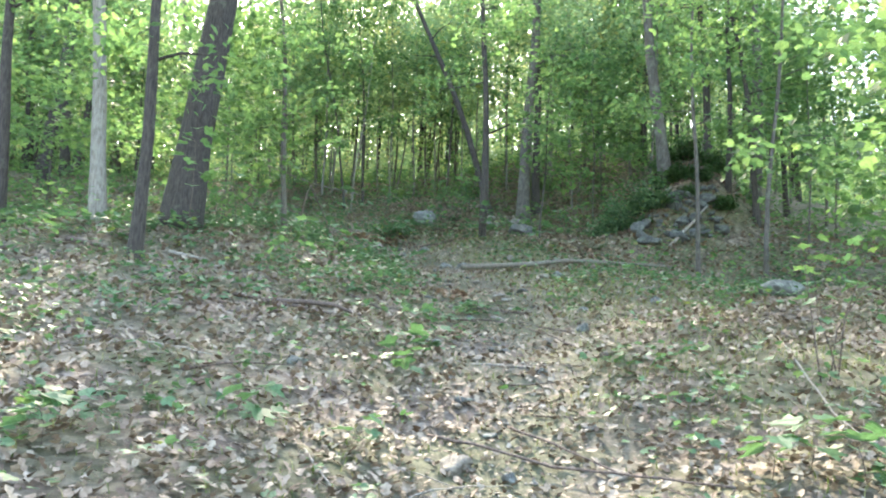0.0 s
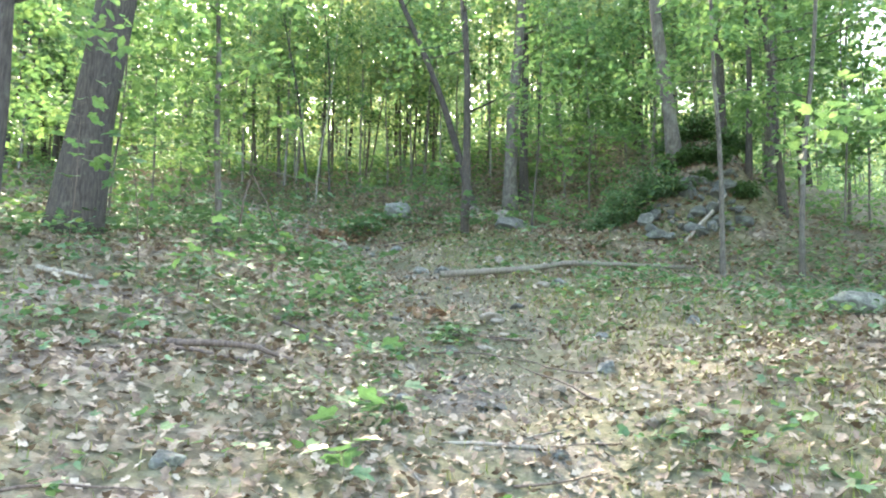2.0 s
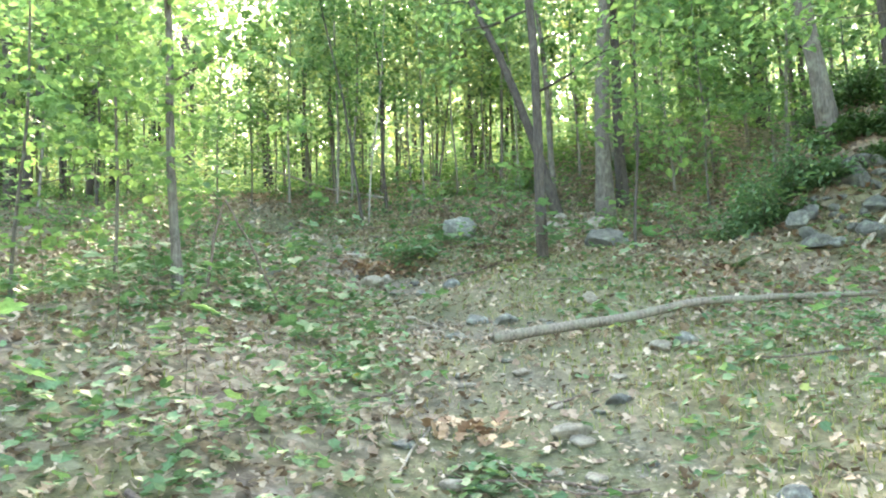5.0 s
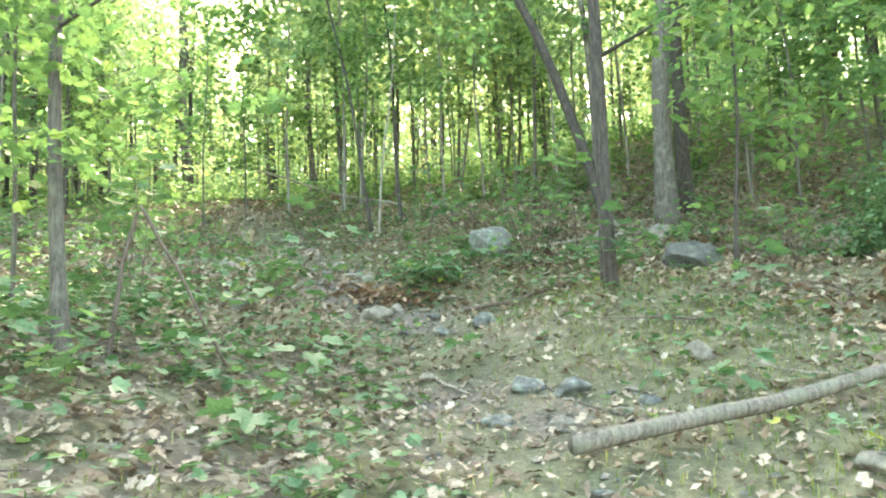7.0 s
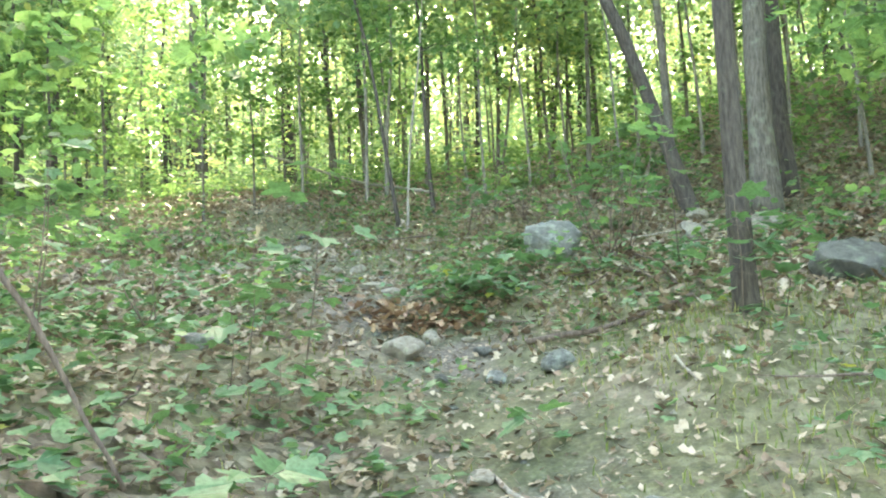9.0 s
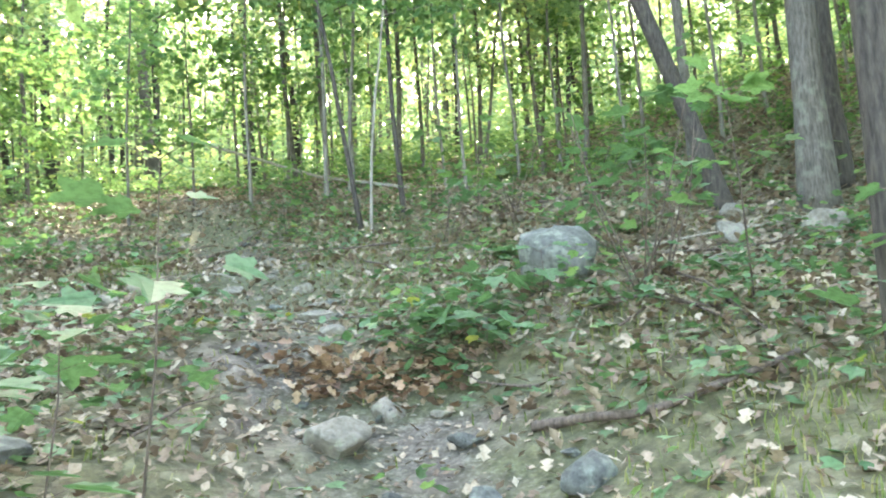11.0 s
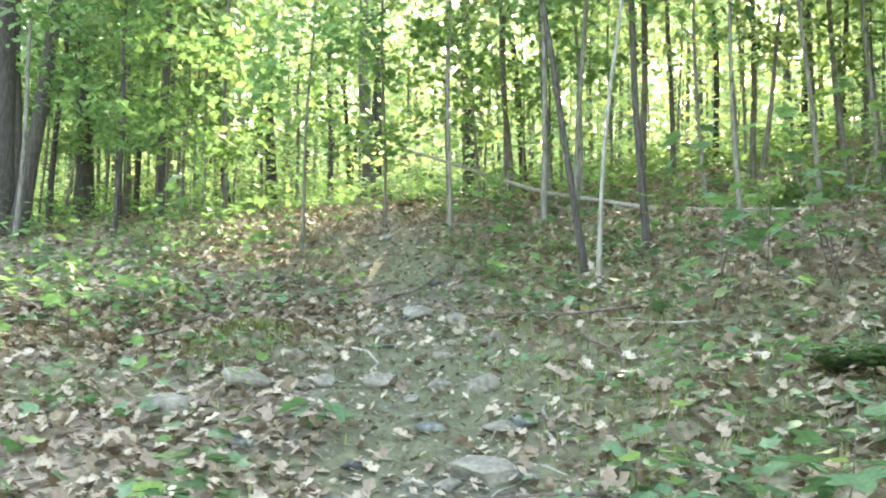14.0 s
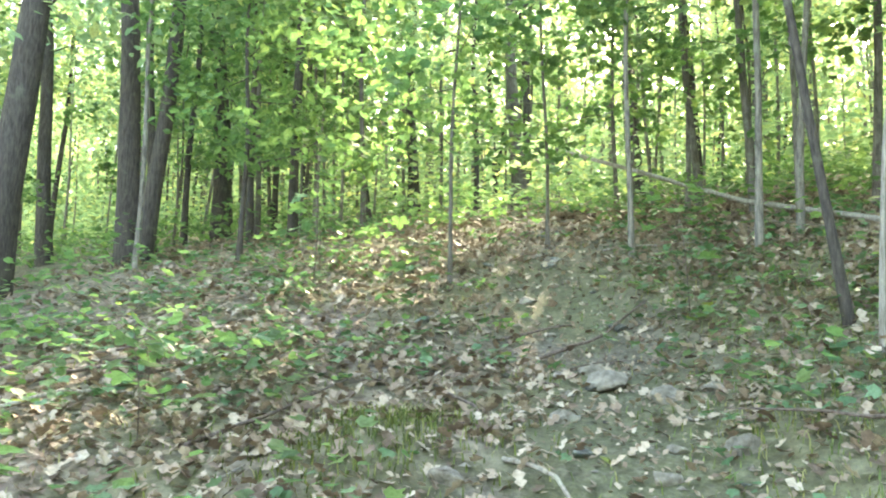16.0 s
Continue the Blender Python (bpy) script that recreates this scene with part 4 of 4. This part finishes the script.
strew("slope_leaves", "pale brown fallen leaves covering the slope under the saplings", *scatter(rng, 26000, (-7, 5.5, 16.5, 28), lambda x, y: (0.04 + 0.96 * off_trail(x, y)) * (0.35 + 0.65 * drifts(x + 2, y + 1))), 0.05, 0.105, 0.04, DEAD, LEAF_LOBED)
strew("curled_leaves", "heap of curled brown leaves on the trail", *scatter(rng, 500, (-0.1, 0.9, 10.4, 11.3), lambda x, y: near(x, y, 0.38, 10.85, 0.2)), 0.06, 0.12, 0.09, RUSSET, LEAF_LOBED)
strew("bank_leaves", "red-brown fallen leaves on the bank below the stone heap", *scatter(rng, 12000, (2.2, 9.5, 14.5, 24), lambda x, y: 0.7 * drifts(x + 1, y)), 0.05, 0.11, 0.05, RUSSET, LEAF_LOBED)


def herb_patch(name, label, x, y, z, each, hmax, lo, hi, mat, outline):
    idx = np.repeat(np.arange(len(x)), each)
    n = len(idx)
    hh = rng.uniform(0.03, hmax, len(x))[idx]
    a = rng.uniform(0, 6.28, n)
    r = rng.uniform(0.02, 0.14 + 0.25 * (hmax > 1), n)
    me = leaves(name, np.stack([x[idx] + r * np.cos(a), y[idx] + r * np.sin(a), z[idx] + hh * rng.uniform(0.5, 1, n)], -1), rng.uniform(lo, hi, n), a - 1.57, rng.normal(-0.1, 0.3, n), rng.normal(0, 0.3, n), mat, outline, 0.15)
    tagged(new(name, me), label, "plants", kind="stuff")


herb_patch("seedlings", "low green maple seedlings and woodland herbs", *scatter(rng, 19000, (-11, 10, 1.0, 30), lambda x, y: (0.06 + 0.94 * off_trail(x, y)) * green_patches(x, y) * wide(x, y)), 5, 0.24, 0.035, 0.095, GREEN_LOW, LEAF_STAR)
herb_patch("green_thicket", "lush green seedlings in a thicket beside the trail", *scatter(rng, 1300, (-6, -0.2, 9.6, 18), lambda x, y: 0.8 * off_trail(x, y) * np.clip(drifts(y, x) + 0.2, 0, 1)), 6, 0.38, 0.05, 0.11, GREEN_LOW, LEAF_STAR)
herb_patch("trail_herbs", "bright broad-leaved herbs beside a russet leaf drift", *scatter(rng, 100, (-1.6, -0.35, 17.45, 18.45), lambda x, y: np.exp(-((x + 0.9) / 0.5) ** 4 - ((y - 17.95) / 0.28) ** 2)), 6, 0.17, 0.06, 0.12, GREEN_LOW, LEAF_SIMPLE)
herb_patch("leafy_sprigs", "fresh green oak leaves fallen in sprigs on the trail", *scatter(rng, 600, (-0.2, 0.95, 9.4, 10.8), lambda x, y: near(x, y, 0.54, 10.31, 0.13) + near(x, y, 0.13, 9.75, 0.12) + 0.6 * near(x, y, 0.6, 10.5, 0.12)), 4, 0.06, 0.06, 0.11, GREEN_LOW, LEAF_LOBED)
herb_patch("slope_greens", "ankle-high green seedlings among leaves under the saplings", *scatter(rng, 2600, (-9, 5, 16, 29), lambda x, y: (0.1 + 0.9 * off_trail(x, y)) * np.clip(drifts(1.7 * y, 1.9 * x) * 1.4 - 0.45, 0, 1) * np.clip((y - 15) / 8, 0.15, 1)), 7, 0.8, 0.05, 0.1, GREEN, LEAF_STAR)
herb_patch("undergrowth", "knee-high green undergrowth at the edge of the wood", *scatter(rng, 9000, (-20, 14, 9, 38), lambda x, y: np.clip((np.abs(x - np.interp(y, TRAIL_Y, TRAIL_X)) - 3.2) / 4, 0, 1) * 0.6 + 0.4 * (y > 25)), 6, 0.75, 0.08, 0.16, GREEN, LEAF_SIMPLE)


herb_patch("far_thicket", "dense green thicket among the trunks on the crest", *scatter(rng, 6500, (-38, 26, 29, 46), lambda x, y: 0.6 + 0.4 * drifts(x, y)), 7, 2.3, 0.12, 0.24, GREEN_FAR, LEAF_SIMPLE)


def blades(name, label, x, y, z, tall, mat):
    n = len(x)
    a = rng.uniform(0, 6.28, n)
    h = tall * rng.uniform(0.4, 1.1, n)
    bend = rng.uniform(0.2, 0.8, n)
    w = 0.004
    c, s_ = np.cos(a), np.sin(a)
    base = np.stack([x, y, z - 0.01], -1)
    side = np.stack([-s_ * w, c * w, 0 * a], -1)
    mid = base + np.stack([c * h * bend * 0.35, s_ * h * bend * 0.35, h * 0.6], -1)
    tip = base + np.stack([c * h * bend, s_ * h * bend, h * 0.85], -1)
    v = np.stack([base - side, base + side, mid + side * 0.8, mid - side * 0.8, tip], 1).reshape(-1, 3)
    i = np.arange(n) * 5
    f = np.stack([i, i + 1, i + 2, i + 3], -1).tolist() + np.stack([i + 3, i + 2, i + 4], -1).tolist()
    tagged(new(name, raw_mesh(name, v, f, mat)), label, "grass", kind="stuff")


blades("grass", "short thin yellow-green woodland grass beside the trail", *scatter(rng, 140000, (-7, 6, 3, 26), lambda x, y: (0.2 + 0.8 * off_trail(x, y)) * np.clip(moss_beds(x, y) + 0.16, 0, 1)), 0.09, GRASS)
blades("moss_hummock", "dark olive mossy grass hummock beside the trail", *scatter(rng, 16000, (-6, -3.4, 19.4, 21.8), lambda x, y: near(x, y, -4.2, 20.2, 0.38) * (0.4 + 0.6 * drifts(4 * x, 4 * y))), 0.1, MOSS)

x, y, z = scatter(rng, 9000, (-7, 3, 2, 27), lambda x, y: 0.75 * (1 - off_trail(x, y)))
n = len(x)
sz = 0.012 + 0.03 * rng.uniform(0, 1, n) ** 3
turn = rng.uniform(0, 6.28, n)
corner = np.array([(1, 0.2, 0), (0.2, 0.8, 0), (-0.9, 0.4, 0), (-0.5, -0.7, 0), (0.5, -0.8, 0), (0.1, 0, 0.55)])
cx = corner[None] * sz[:, None, None] * rng.uniform(0.6, 1.4, (n, 6, 1))
c, s_ = np.cos(turn)[:, None], np.sin(turn)[:, None]
v = np.stack([cx[..., 0] * c - cx[..., 1] * s_ + x[:, None], cx[..., 0] * s_ + cx[..., 1] * c + y[:, None], cx[..., 2] + z[:, None]], -1).reshape(-1, 3)
b = (np.arange(n) * 6)[:, None]
f = np.concatenate([b + np.array([k, (k + 1) % 5, 5])[None] for k in range(5)]).tolist()
tagged(new("gravel", raw_mesh("gravel", v, f, ROCK_TAN)), "small pale stone chips in the worn trail", "gravel", kind="stuff")
# the wood beyond the crest
v, f = [], []
for k in range(420):
    x, y = rng.uniform(-40, 30), rng.uniform(38, 62)
    z, h, r0 = float(height(x, y)), rng.uniform(6, 12), rng.uniform(0.03, 0.1)
    a, b = tube([(x, y, z - 0.2), (x + rng.normal(0, 0.2), y, z + h * 0.5), (x + rng.normal(0, 0.4), y, z + h)], [r0, r0 * 0.8, r0 * 0.4], 5)
    f += [tuple(len(v) + j for j in q) for q in b]
    v += a
tagged(new("far_trunks", raw_mesh("far_trunks", v, f, BARK_LIT, True)), "crowd of thin grey trunks beyond the crest", "trees", kind="stuff")
n = 220000
fx, fy = rng.uniform(-80, 65, n), rng.uniform(46, 70, n)
fx[:30000], fy[:30000] = rng.uniform(-54, -34, 30000), rng.uniform(12, 46, 30000)      # the wood goes on round the flank
clump = 0.5 + 0.5 * np.sin(0.7 * fx + 0.4 * fy) * np.sin(0.5 * fx - 0.6 * fy)
fz = height(fx, fy) + rng.uniform(0, 1, n) ** 0.8 * 14 * (0.45 + 0.55 * clump)
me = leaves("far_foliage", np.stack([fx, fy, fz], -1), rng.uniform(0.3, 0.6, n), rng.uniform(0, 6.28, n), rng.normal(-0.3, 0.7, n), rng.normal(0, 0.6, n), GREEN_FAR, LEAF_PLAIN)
tagged(new("far_foliage", me), "sunlit yellow-green foliage of the wood beyond the crest", "foliage", kind="stuff")
